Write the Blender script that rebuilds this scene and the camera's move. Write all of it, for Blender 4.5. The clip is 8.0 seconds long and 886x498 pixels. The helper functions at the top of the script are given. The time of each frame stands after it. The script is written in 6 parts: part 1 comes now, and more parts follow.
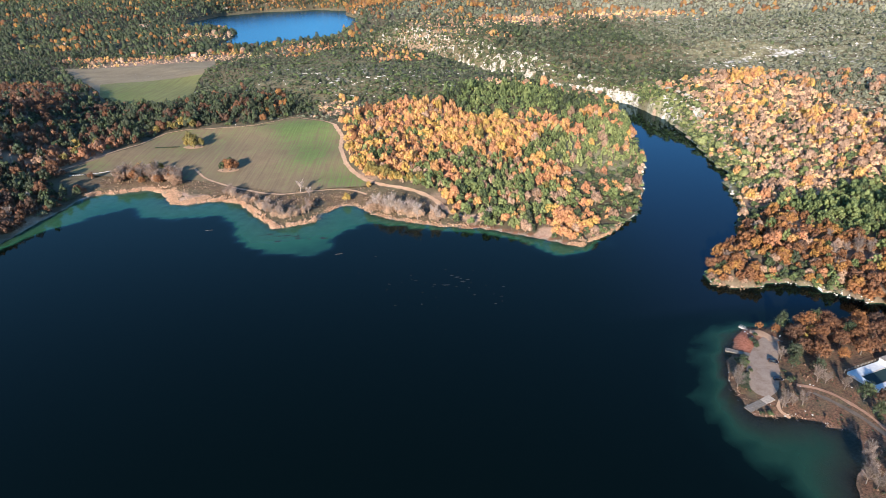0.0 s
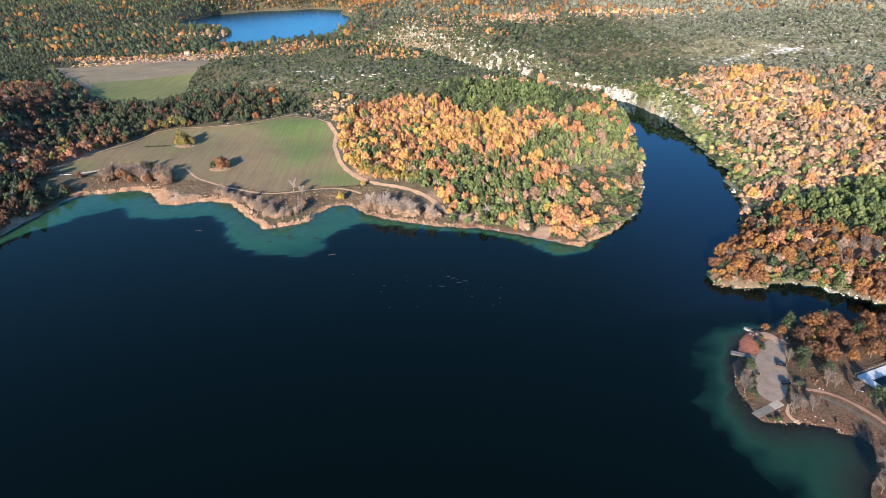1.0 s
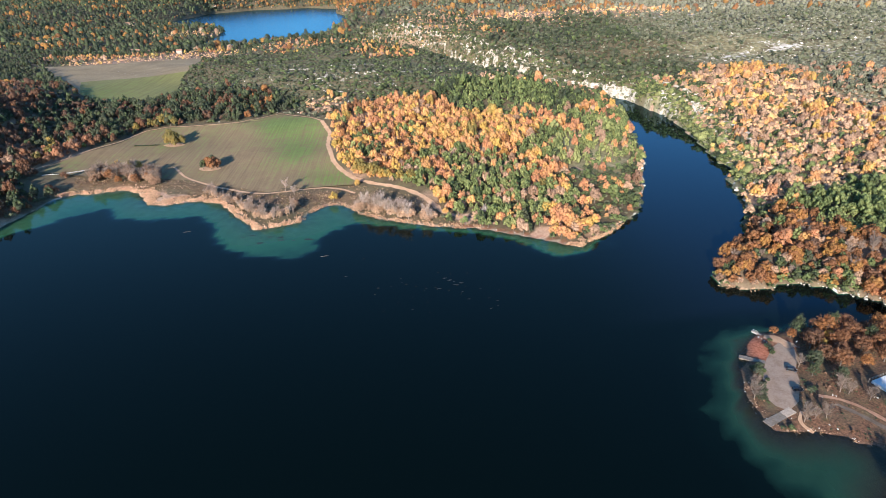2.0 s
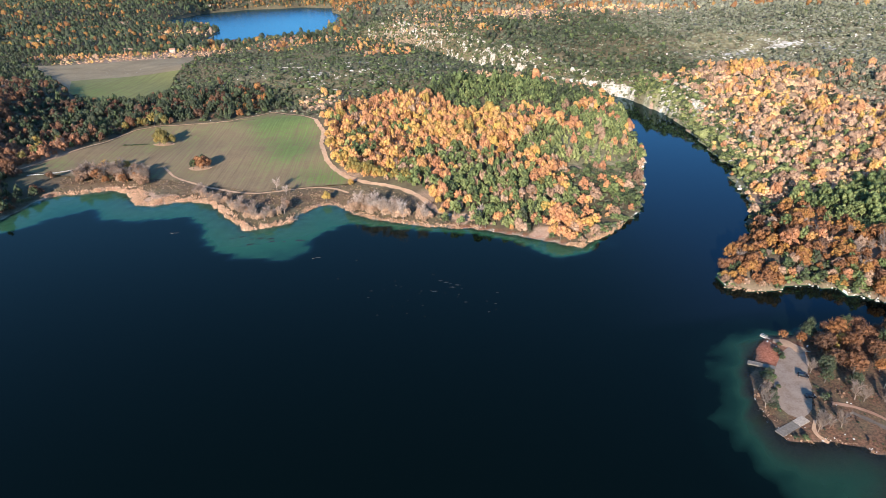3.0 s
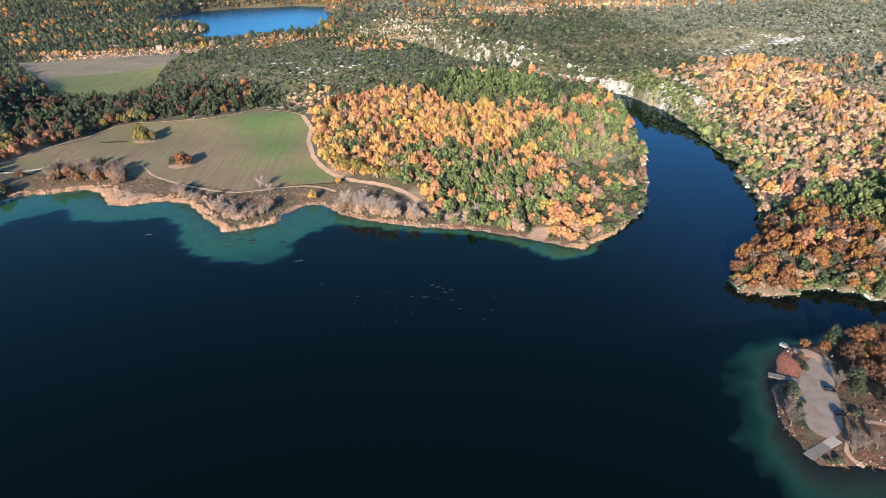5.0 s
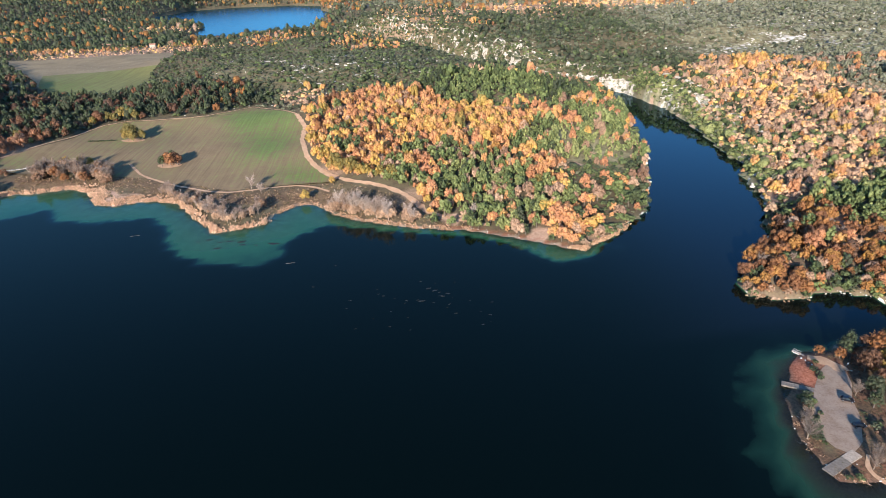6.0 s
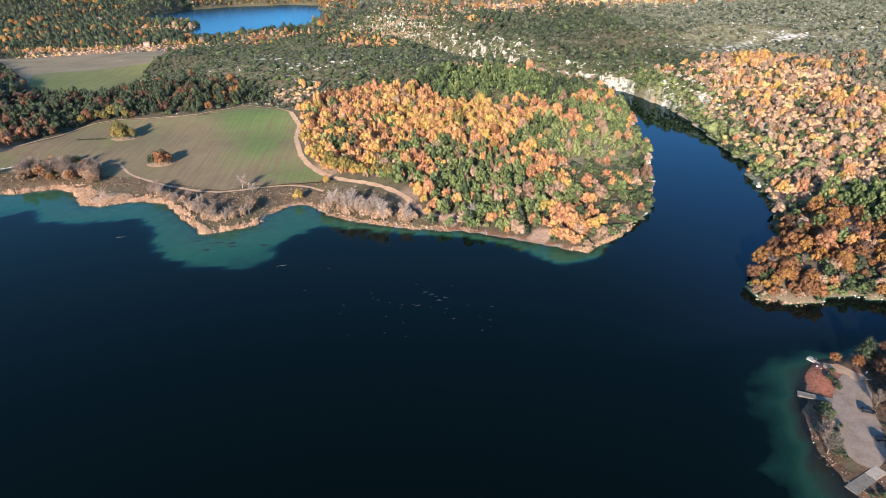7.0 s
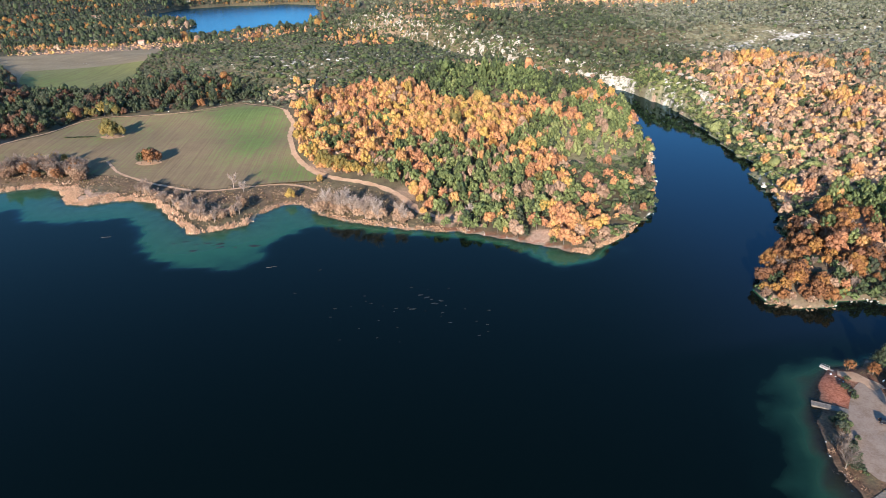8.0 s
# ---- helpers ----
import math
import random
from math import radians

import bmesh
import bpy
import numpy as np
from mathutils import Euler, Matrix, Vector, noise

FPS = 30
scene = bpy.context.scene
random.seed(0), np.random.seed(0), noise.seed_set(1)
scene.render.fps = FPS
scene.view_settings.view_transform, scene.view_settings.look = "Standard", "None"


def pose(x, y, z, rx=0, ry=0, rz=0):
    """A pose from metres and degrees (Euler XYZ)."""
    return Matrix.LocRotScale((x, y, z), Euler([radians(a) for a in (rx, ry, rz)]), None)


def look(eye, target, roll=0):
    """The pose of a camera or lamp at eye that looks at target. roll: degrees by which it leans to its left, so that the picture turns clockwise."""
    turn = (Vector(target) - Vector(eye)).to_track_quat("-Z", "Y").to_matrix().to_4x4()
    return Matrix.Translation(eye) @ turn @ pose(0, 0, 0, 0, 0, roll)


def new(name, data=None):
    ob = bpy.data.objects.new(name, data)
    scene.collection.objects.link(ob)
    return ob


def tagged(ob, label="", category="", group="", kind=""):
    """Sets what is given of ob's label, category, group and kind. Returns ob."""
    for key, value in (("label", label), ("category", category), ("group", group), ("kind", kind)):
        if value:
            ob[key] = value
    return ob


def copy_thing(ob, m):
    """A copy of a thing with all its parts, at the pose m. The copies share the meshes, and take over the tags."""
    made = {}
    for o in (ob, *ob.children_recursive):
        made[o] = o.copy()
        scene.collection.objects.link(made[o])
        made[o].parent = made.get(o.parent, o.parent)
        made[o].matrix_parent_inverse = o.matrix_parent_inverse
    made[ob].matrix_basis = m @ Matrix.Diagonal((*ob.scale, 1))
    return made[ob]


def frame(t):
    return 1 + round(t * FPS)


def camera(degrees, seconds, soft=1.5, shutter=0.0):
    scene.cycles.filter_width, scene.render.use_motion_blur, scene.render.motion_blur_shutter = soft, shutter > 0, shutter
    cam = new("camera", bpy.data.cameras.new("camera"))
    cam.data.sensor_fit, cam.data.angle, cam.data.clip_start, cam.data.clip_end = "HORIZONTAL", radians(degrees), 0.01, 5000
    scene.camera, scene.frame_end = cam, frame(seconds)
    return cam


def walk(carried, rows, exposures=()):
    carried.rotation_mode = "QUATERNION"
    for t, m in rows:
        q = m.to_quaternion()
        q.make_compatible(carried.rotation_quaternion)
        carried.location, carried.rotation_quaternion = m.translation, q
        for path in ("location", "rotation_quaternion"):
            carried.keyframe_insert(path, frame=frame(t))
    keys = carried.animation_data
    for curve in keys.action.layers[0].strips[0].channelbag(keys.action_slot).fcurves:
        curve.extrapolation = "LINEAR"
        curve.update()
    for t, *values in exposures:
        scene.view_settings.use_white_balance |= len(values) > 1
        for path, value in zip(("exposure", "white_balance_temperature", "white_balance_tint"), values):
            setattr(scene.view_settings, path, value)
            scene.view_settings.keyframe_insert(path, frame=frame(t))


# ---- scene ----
cam = camera(73.7, 8.0, 0.58)
PATH = [
    (0, (0.117, -5.927, 157.828), (0.158, -4.131, 156.95), -1.1),
    (0.5, (0.304, -2.037, 155.925), (0.351, -0.241, 155.047), -1.1),
    (1, (0.738, 2.365, 153.818), (0.79, 4.161, 152.94), -1.1),
    (1.5, (0.985, 7.24, 151.832), (1.043, 9.035, 150.953), -1.1),
    (3, (2.591, 22.168, 145.298), (2.663, 23.963, 144.42), -1.2),
    (3.5, (3.25, 26.83, 143.249), (3.326, 28.625, 142.371), -1.1),
    (4, (3.714, 31.552, 140.894), (3.795, 33.347, 140.018), -1.1),
    (4.5, (4.12, 36.413, 138.622), (4.206, 38.209, 137.746), -1.1),
    (6, (5.688, 51.554, 132.135), (5.786, 53.35, 131.261), -1.0),
    (6.5, (6.118, 56.672, 130.166), (6.22, 58.468, 129.292), -1.0),
    (7, (6.545, 61.757, 127.893), (6.65, 63.554, 127.02), -0.9),
    (7.5, (7.461, 66.737, 125.744), (7.568, 68.533, 124.872), -0.8),
    (8, (8.075, 70.792, 123.548), (8.186, 72.59, 122.678), -0.7),
]
walk(cam, [(t, look(eye, target, roll)) for t, eye, target, roll in PATH], [(0, 1.04), (4, 0.99), (8, 0.94)])


# ---- world, sun, exposure ----
SUN_AZ, SUN_EL = 199.0, 17.0          # degrees clockwise from +y, and above the horizon
world = bpy.data.worlds.new("world")
scene.world = world
world.use_nodes = True
wn = world.node_tree
sky = wn.nodes.new("ShaderNodeTexSky")
sky.sky_type, sky.sun_disc = "NISHITA", False
sky.sun_elevation, sky.sun_rotation = radians(SUN_EL), radians(SUN_AZ)
sky.altitude, sky.air_density, sky.dust_density, sky.ozone_density = 400, 1.0, 0.15, 3.0
deep = wn.nodes.new("ShaderNodeMix")
deep.data_type, deep.blend_type = "RGBA", "MULTIPLY"
deep.inputs[0].default_value, deep.inputs[7].default_value = 1.0, (0.6, 0.9, 1.15, 1)   # clear deep-blue autumn sky
wn.links.new(sky.outputs[0], deep.inputs[6])
wn.links.new(deep.outputs[2], wn.nodes["Background"].inputs[0])
wn.nodes["Background"].inputs[1].default_value = 0.125
sun_dir = Vector((math.sin(radians(SUN_AZ)) * math.cos(radians(SUN_EL)), math.cos(radians(SUN_AZ)) * math.cos(radians(SUN_EL)), math.sin(radians(SUN_EL))))
sun = new("sun", bpy.data.lights.new("sun", "SUN"))
sun.data.energy, sun.data.angle, sun.data.color = 5.0, radians(0.5), (1.0, 0.92, 0.85)
sun.matrix_world = Matrix.Translation((0, 0, 400)) @ sun_dir.to_track_quat("Z", "Y").to_matrix().to_4x4()

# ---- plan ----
# Shores of the water, metres, water level z = 0, placed from the camera's view.
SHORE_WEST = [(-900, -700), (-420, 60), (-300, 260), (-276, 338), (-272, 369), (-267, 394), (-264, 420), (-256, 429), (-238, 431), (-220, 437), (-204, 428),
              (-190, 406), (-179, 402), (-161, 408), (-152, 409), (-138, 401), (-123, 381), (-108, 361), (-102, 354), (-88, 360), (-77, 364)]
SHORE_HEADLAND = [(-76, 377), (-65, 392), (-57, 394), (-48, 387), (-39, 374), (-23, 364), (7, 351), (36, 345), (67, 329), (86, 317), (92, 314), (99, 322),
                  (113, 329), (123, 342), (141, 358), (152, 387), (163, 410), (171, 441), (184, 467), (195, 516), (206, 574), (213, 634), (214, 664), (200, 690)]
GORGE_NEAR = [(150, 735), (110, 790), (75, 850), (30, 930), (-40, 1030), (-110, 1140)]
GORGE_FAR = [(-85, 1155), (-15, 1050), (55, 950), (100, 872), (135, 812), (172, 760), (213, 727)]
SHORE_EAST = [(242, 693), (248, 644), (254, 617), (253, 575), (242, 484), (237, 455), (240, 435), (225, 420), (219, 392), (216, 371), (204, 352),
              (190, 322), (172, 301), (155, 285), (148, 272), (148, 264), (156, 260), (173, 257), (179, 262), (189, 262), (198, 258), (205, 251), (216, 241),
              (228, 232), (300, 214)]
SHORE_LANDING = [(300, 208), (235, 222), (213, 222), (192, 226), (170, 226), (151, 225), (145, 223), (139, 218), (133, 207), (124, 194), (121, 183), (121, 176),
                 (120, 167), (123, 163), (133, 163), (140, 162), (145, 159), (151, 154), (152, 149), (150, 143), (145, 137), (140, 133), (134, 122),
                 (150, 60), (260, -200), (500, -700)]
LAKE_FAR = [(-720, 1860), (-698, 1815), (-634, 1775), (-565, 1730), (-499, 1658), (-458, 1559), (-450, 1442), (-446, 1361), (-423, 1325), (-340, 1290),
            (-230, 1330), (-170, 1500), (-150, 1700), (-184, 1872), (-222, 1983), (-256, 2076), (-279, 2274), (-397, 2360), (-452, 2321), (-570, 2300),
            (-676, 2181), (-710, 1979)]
# Edge of the pale shelf under water, placed from the camera's view.
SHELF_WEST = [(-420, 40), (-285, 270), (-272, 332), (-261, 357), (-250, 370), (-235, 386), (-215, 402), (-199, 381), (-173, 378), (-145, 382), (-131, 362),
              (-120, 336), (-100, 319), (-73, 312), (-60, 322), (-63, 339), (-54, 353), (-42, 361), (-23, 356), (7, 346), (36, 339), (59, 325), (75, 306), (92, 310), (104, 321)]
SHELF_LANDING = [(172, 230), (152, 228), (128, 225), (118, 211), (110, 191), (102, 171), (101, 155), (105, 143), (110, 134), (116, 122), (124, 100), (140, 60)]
# Ground heights that the land reaches away from the water: (x, y, z).
# Points from x -420 to -332 are raised to throw shade on the woods.
HEIGHTS_NEAR = [(-293, 515, 12), (-261, 624, 12), (-300, 420, 7), (-420, 520, 46), (-362, 440, 34), (-332, 395, 20), (-470, 680, 26), (-181, 680, 20), (-143, 740, 33), (-77, 729, 39), (-14, 694, 36),
                (-63, 626, 24), (-12, 585, 25), (50, 640, 33), (105, 610, 32), (165, 620, 22), (122, 484, 15), (160, 480, 15), (60, 500, 21), (117, 427, 9), (140, 403, 9),
                (0, 440, 13), (50, 400, 9), (-40, 500, 15), (-160, 455, 4.5)]
HEIGHTS_FIELD = [(-215, 525, 6.5), (-130, 603, 14), (-100, 500, 8.5), (-70, 430, 5), (-250, 480, 4.5), (-130, 420, 3), (-30, 385, 3), (40, 355, 3), (90, 340, 4),
                 (-450, 900, 8), (-350, 1050, 10), (-600, 1000, 10), (-700, 800, 30), (-320, 800, 7), (-340, 730, 7), (-700, 1300, 14), (-520, 1250, 5), (-330, 1180, 8), (-100, 900, 40), (-230, 900, 26),
                 (0, 850, 36), (60, 770, 32), (-180, 1050, 36), (-230, 1200, 18), (-450, 1300, 3), (-620, 1600, 5)]
HEIGHTS_EAST = [(287, 611, 23), (278, 524, 14), (337, 481, 22), (258, 500, 9), (235, 380, 9), (265, 330, 13), (200, 285, 9), (300, 260, 14), (400, 400, 27), (500, 300, 32), (500, 600, 40),
                (391, 637, 31), (391, 752, 30), (240, 780, 24), (180, 860, 44), (100, 980, 57), (20, 1120, 60), (320, 880, 48), (450, 900, 52), (650, 1000, 60), (300, 1150, 62), (160, 190, 1.6),
                (200, 185, 3), (230, 200, 5), (180, 150, 1.5), (290, 150, 9)]
# Includes a hill west of the view, added to shade the western woods.
HEIGHTS_FAR = [(-40, 1500, 50), (0, 1900, 30), (300, 1700, 64), (800, 1600, 75), (-300, 2500, 30), (-800, 2400, 45), (-1200, 1900, 50), (-1000, 1300, 30), (-1000, 900, 45), (900, 800, 60),
               (900, 300, 50), (-400, 300, 62), (-370, 230, 55), (-430, 420, 68), (-520, 380, 85), (-560, 150, 75), (-800, 400, 70), (600, -200, 30), (-900, -500, 40), (0, 3200, 120), (1500, 2500, 120), (-2000, 2500, 120), (2500, 500, 110),
               (-2500, 500, 110), (0, -2500, 60)]


def polyline_distance(px, py, pts):
    """Distance of each point to a chain of straight pieces."""
    best = np.full(px.shape, 1e18)
    for (ax, ay), (bx, by) in zip(pts[:-1], pts[1:]):
        dx, dy = bx - ax, by - ay
        k = np.clip(((px - ax) * dx + (py - ay) * dy) / (dx * dx + dy * dy + 1e-9), 0, 1)
        best = np.minimum(best, (px - ax - k * dx) ** 2 + (py - ay - k * dy) ** 2)
    return np.sqrt(best)


def inside(px, py, pts):
    odd = np.zeros(px.shape, bool)
    for (ax, ay), (bx, by) in zip(pts, pts[1:] + pts[:1]):
        if ay != by:
            odd ^= ((ay > py) != (by > py)) & (px < (bx - ax) * (py - ay) / (by - ay) + ax)
    return odd


def smoothstep(a, b, v):
    k = np.clip((v - a) / (b - a), 0, 1)
    return k * k * (3 - 2 * k)


def wave(x, y, scale, seed):
    """A cheap smooth noise, about -1 to 1, from crossed sines."""
    r = np.random.RandomState(seed)
    out = np.zeros(np.shape(x))
    for i in range(7):
        a, f, p = r.uniform(0, 6.28), r.uniform(0.6, 1.9) * 6.28 / scale, r.uniform(0, 6.28)
        out = out + np.sin((x * math.cos(a) + y * math.sin(a)) * f + p + 1.3 * np.sin((x * math.sin(a) - y * math.cos(a)) * f * 0.6 + p * 2))
    return out / 3.2


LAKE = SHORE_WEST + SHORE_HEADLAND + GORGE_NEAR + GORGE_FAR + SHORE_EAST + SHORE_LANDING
HEIGHTS = np.array(HEIGHTS_NEAR + HEIGHTS_FIELD + HEIGHTS_EAST + HEIGHTS_FAR, float)


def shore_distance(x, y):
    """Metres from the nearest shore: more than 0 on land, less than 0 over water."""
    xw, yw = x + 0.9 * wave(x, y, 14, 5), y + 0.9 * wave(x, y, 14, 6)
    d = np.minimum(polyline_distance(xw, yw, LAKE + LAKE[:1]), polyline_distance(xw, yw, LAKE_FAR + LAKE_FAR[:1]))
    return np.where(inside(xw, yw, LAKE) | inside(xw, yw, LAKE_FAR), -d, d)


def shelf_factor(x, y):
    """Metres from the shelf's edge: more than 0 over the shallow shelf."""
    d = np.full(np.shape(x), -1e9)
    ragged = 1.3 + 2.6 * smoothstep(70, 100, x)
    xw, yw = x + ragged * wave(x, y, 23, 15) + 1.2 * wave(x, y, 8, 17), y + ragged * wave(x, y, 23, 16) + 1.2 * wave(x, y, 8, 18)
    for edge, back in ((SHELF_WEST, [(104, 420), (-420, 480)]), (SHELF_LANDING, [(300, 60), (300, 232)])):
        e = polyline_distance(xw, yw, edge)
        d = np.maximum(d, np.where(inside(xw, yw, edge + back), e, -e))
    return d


def upland(x, y):
    """The smooth run of the land's height, away from the water."""
    num, den = np.zeros(np.shape(x)), np.zeros(np.shape(x))
    for hx, hy, hz in HEIGHTS:
        w = 1 / ((x - hx) ** 2 + (y - hy) ** 2 + 35.0 ** 2) ** 2
        num, den = num + w * hz, den + w
    return num / den


def ground_height(x, y):
    """Height of the ground, or of the lake's bed, over water level."""
    x, y = np.asarray(x, float), np.asarray(y, float)
    sd, h = shore_distance(x, y), upland(x, y)
    cliff = np.exp(-(polyline_distance(x, y, GORGE_FAR + SHORE_EAST[:2]) / 70.0) ** 2) * (sd > 0)
    bank = np.exp(-(polyline_distance(x, y, SHORE_EAST[1:16]) / 50.0) ** 2)
    length = 26 - 17 * cliff - 6 * bank
    rough = (0.8 * wave(x, y, 60, 1) + 0.35 * wave(x, y, 17, 2)) * smoothstep(8, 25, h) + cliff * 2.0 * wave(x, y, 22, 3)
    land = 0.12 + h * (1 - np.exp(-np.maximum(sd, 0) / length)) + rough * smoothstep(0, 30, sd)
    deep = np.minimum(-sd, 200.0)
    landing = smoothstep(70, 110, x) * smoothstep(245, 215, y)
    shelf = shelf_factor(x, y) - 11 * landing
    drop = 0.9 - 0.62 * landing
    bed = -((0.15 - 0.06 * landing) * np.minimum(deep, 3.0) + (0.06 + 0.055 * landing) * deep) - np.where(shelf > 0, 0, np.minimum(-shelf * drop, 16) + 1.2 * smoothstep(0, 4, -shelf) * (1 - landing))
    return np.where(sd > 0, land, np.maximum(bed, -24))
# ---- end of plan ----

# Plan outlines on land, placed from the camera's view.
FIELD = [(-292, 458), (-288, 482), (-277, 507), (-263, 531), (-258, 553), (-254, 567), (-238, 578), (-200, 581), (-171, 579), (-156, 588), (-137, 604), (-110, 586), (-87, 562),
         (-78, 536), (-77, 504), (-68, 465), (-53, 434), (-41, 419), (-55, 418), (-68, 421), (-85, 418), (-109, 414), (-133, 427), (-152, 434), (-174, 444), (-200, 451), (-240, 455), (-271, 457)]
FIELD_FAR = [(-603, 988), (-520, 991), (-449, 1015), (-340, 1050), (-325, 960), (-322, 859), (-292, 740), (-318, 706), (-355, 706), (-405, 750), (-493, 870), (-553, 945)]
LOT = [(152.5, 215.5), (154.5, 210), (152, 203), (147, 196), (144, 188), (137, 177), (131, 173), (128, 176), (127, 180), (129, 187), (134, 196), (139, 203), (146, 211)]
TRACK_FIELD = [(-195, 473), (-181, 453), (-171, 443), (-160, 436), (-150, 430), (-138, 424), (-123, 416), (-109, 411), (-96, 411), (-85, 415), (-68, 418), (-55, 414), (-46, 407)]
TRACK_EDGE = [(-90, 566), (-79, 536), (-77, 504), (-68, 466), (-60, 449), (-48, 431), (-34, 419), (-21, 412), (-9, 403), (1, 392), (8, 380), (13, 369)]
TRACK_NORTH = [(-298, 455), (-290, 482), (-279, 508), (-265, 533), (-259, 555), (-254, 569), (-238, 580), (-200, 583), (-171, 581), (-156, 590), (-137, 607), (-110, 589), (-88, 564)]
TRACK_LANDING = [(146, 180), (152, 178), (157, 174), (160, 169), (163, 163), (164, 157), (166, 148), (172, 120)]
ROAD_LANDING = [(150, 175), (155, 169), (160, 161), (163, 150), (168, 120)]
CLEARINGS = [(75, 334, 5), (71, 330, 4), (28, 357, 5), (21, 364, 4), (116, 428, 7), (357, 570, 6), (165, 162, 12), (178, 185, 16), (148, 150, 8), (186, 178, 14), (-275, 462, 9), (-286, 459, 6), (-263, 467, 6), (-285, 441, 9), (-270, 440, 11), (-262, 450, 7), (-290, 465, 6), (-281, 452, 9), (-280, 428, 7)]

# Woods: where each kind of growth is thickest (x, y, radius).
GROWTH = {
    "yellow": [(37, 513, 26), (71, 506, 17), (-57, 497, 11), (-70, 527, 9), (363, 701, 22), (406, 692, 13), (357, 528, 8), (201, 291, 8), (114, 943, 15), (-47, 440, 10)],
    "orange": [(-611, 1070, 13), (-575, 1068, 13), (-540, 1066, 13), (-505, 1068, 13), (-470, 1076, 12), (-430, 1110, 12), (-360, 1126, 14), (-778, 1221, 18), (-737, 1222, 16), (-690, 1230, 14), (-29, 559, 28), (2, 570, 19), (-17, 497, 17), (20, 469, 10), (52, 462, 10), (126, 528, 13), (167, 562, 11), (101, 531, 15), (-30, 444, 10), (17, 422, 9), (8, 388, 8), (88, 432, 8), (87, 346, 8),
               (96, 334, 8), (86, 398, 8), (-169, 971, 20), (-116, 978, 17), (-49, 857, 19), (-297, 501, 16), (-309, 487, 16)],
    "amber": [(347, 604, 39), (322, 611, 23), (370, 543, 29), (345, 463, 39), (310, 482, 32), (297, 522, 17), (315, 383, 22), (263, 436, 20), (269, 391, 22), (-480, 1028, 40), (-400, 1055, 40), (-555, 1475, 69),
              (48, 1100, 73), (202, 1124, 76), (350, 1140, 64), (470, 1230, 60), (180, 222, 8), (221, 368, 10), (323, 684, 17), (81, 683, 15), (-98, 627, 17)],
    "pine": [(550, 1390, 50), (-950, 1750, 260), (-1100, 1400, 220), (-820, 2050, 200), (-560, 1560, 60), (-640, 1440, 80), (-470, 1190, 40), (96, 323, 4), (-341, 560, 34), (-383, 520, 30), (-330, 500, 18), (82, 589, 26), (55, 604, 27), (110, 590, 23), (-35, 467, 7), (-200, 629, 44), (-233, 600, 29), (-167, 644, 30), (-302, 631, 47), (-392, 696, 44), (-547, 858, 68), (262, 318, 19),
             (290, 345, 15), (-659, 1334, 148), (-842, 1411, 145), (-516, 1265, 75), (-312, 422, 15), (-277, 410, 11), (-636, 1172, 59)],
    "young_pine": [(150, 540, 15), (185, 570, 9), (23, 451, 11), (0, 410, 10), (43, 423, 14), (58, 400, 15), (79, 380, 11), (114, 473, 16), (140, 481, 14), (165, 507, 12), (44, 356, 8), (28, 394, 9), (63, 353, 8)],
    "scrub": [(700, 1150, 160), (300, 1350, 160), (0, 1500, 150), (100, 1750, 200), (620, 1330, 100), (-80, 1300, 80), (300, 455, 7), (332, 520, 8), (290, 562, 7), (356, 480, 8), (272, 470, 7), (312, 410, 7), (382, 560, 9), (302, 645, 8), (340, 590, 6), (106, 328, 6), (120, 342, 8), (134, 391, 15), (182, 504, 9), (439, 659, 39), (454, 592, 41), (436, 953, 139), (581, 902, 142), (282, 879, 102), (189, 267, 10), (196, 261, 8), (229, 400, 10), (237, 455, 8), (82, 908, 30), (200, 960, 65),
              (-96, 1174, 52), (232, 809, 37), (195, 345, 8), (220, 359, 8)],
    "sparse": [(-100, 700, 63), (-191, 822, 56), (-34, 677, 45), (19, 761, 34), (256, 588, 14), (250, 517, 14), (255, 619, 15), (357, 746, 27), (429, 791, 30), (413, 544, 23)],
    "russet": [(-395, 600, 22), (-425, 560, 25), (-330, 500, 16), (-500, 770, 34), (-425, 690, 26), (-402, 645, 20), (-349, 560, 12), (-341, 520, 16), (-373, 563, 20), (-318, 470, 18), (-309, 540, 12), (162, 269, 15), (193, 283, 16), (183, 293, 12), (211, 275, 16), (219, 253, 16), (220, 320, 9), (182, 206, 8), (198, 207, 9), (-280, 374, 16), (238, 270, 17),
               (-294, 2208, 98), (-511, 2324, 157)],
    "bare": [(-330, 455, 8), (223, 306, 9), (228, 277, 8)],
}
KINDS = list(GROWTH)
RIM_CLEARING = [(325, 795), (343, 792), (384, 755), (412, 800), (474, 800), (512, 803), (600, 810)]   # bare rock on the plateau


# ---- materials ----
def material(name, rough=0.9):
    m = bpy.data.materials.new(name)
    m.use_nodes = True
    b = m.node_tree.nodes["Principled BSDF"]
    b.inputs["Roughness"].default_value = rough
    b.inputs["Specular IOR Level"].default_value = 0.2
    return m, m.node_tree.nodes, m.node_tree.links, b


def node(nodes, kind, **values):
    n = nodes.new("ShaderNode" + kind)
    for key, value in values.items():
        setattr(n, key, value)
    return n


def ramp(nodes, stops):
    r = nodes.new("ShaderNodeValToRGB")
    r.color_ramp.interpolation = "LINEAR"
    while len(r.color_ramp.elements) < len(stops):
        r.color_ramp.elements.new(0.5)
    for e, (at, col) in zip(r.color_ramp.elements, stops):
        e.position, e.color = at, (*col, 1)
    return r


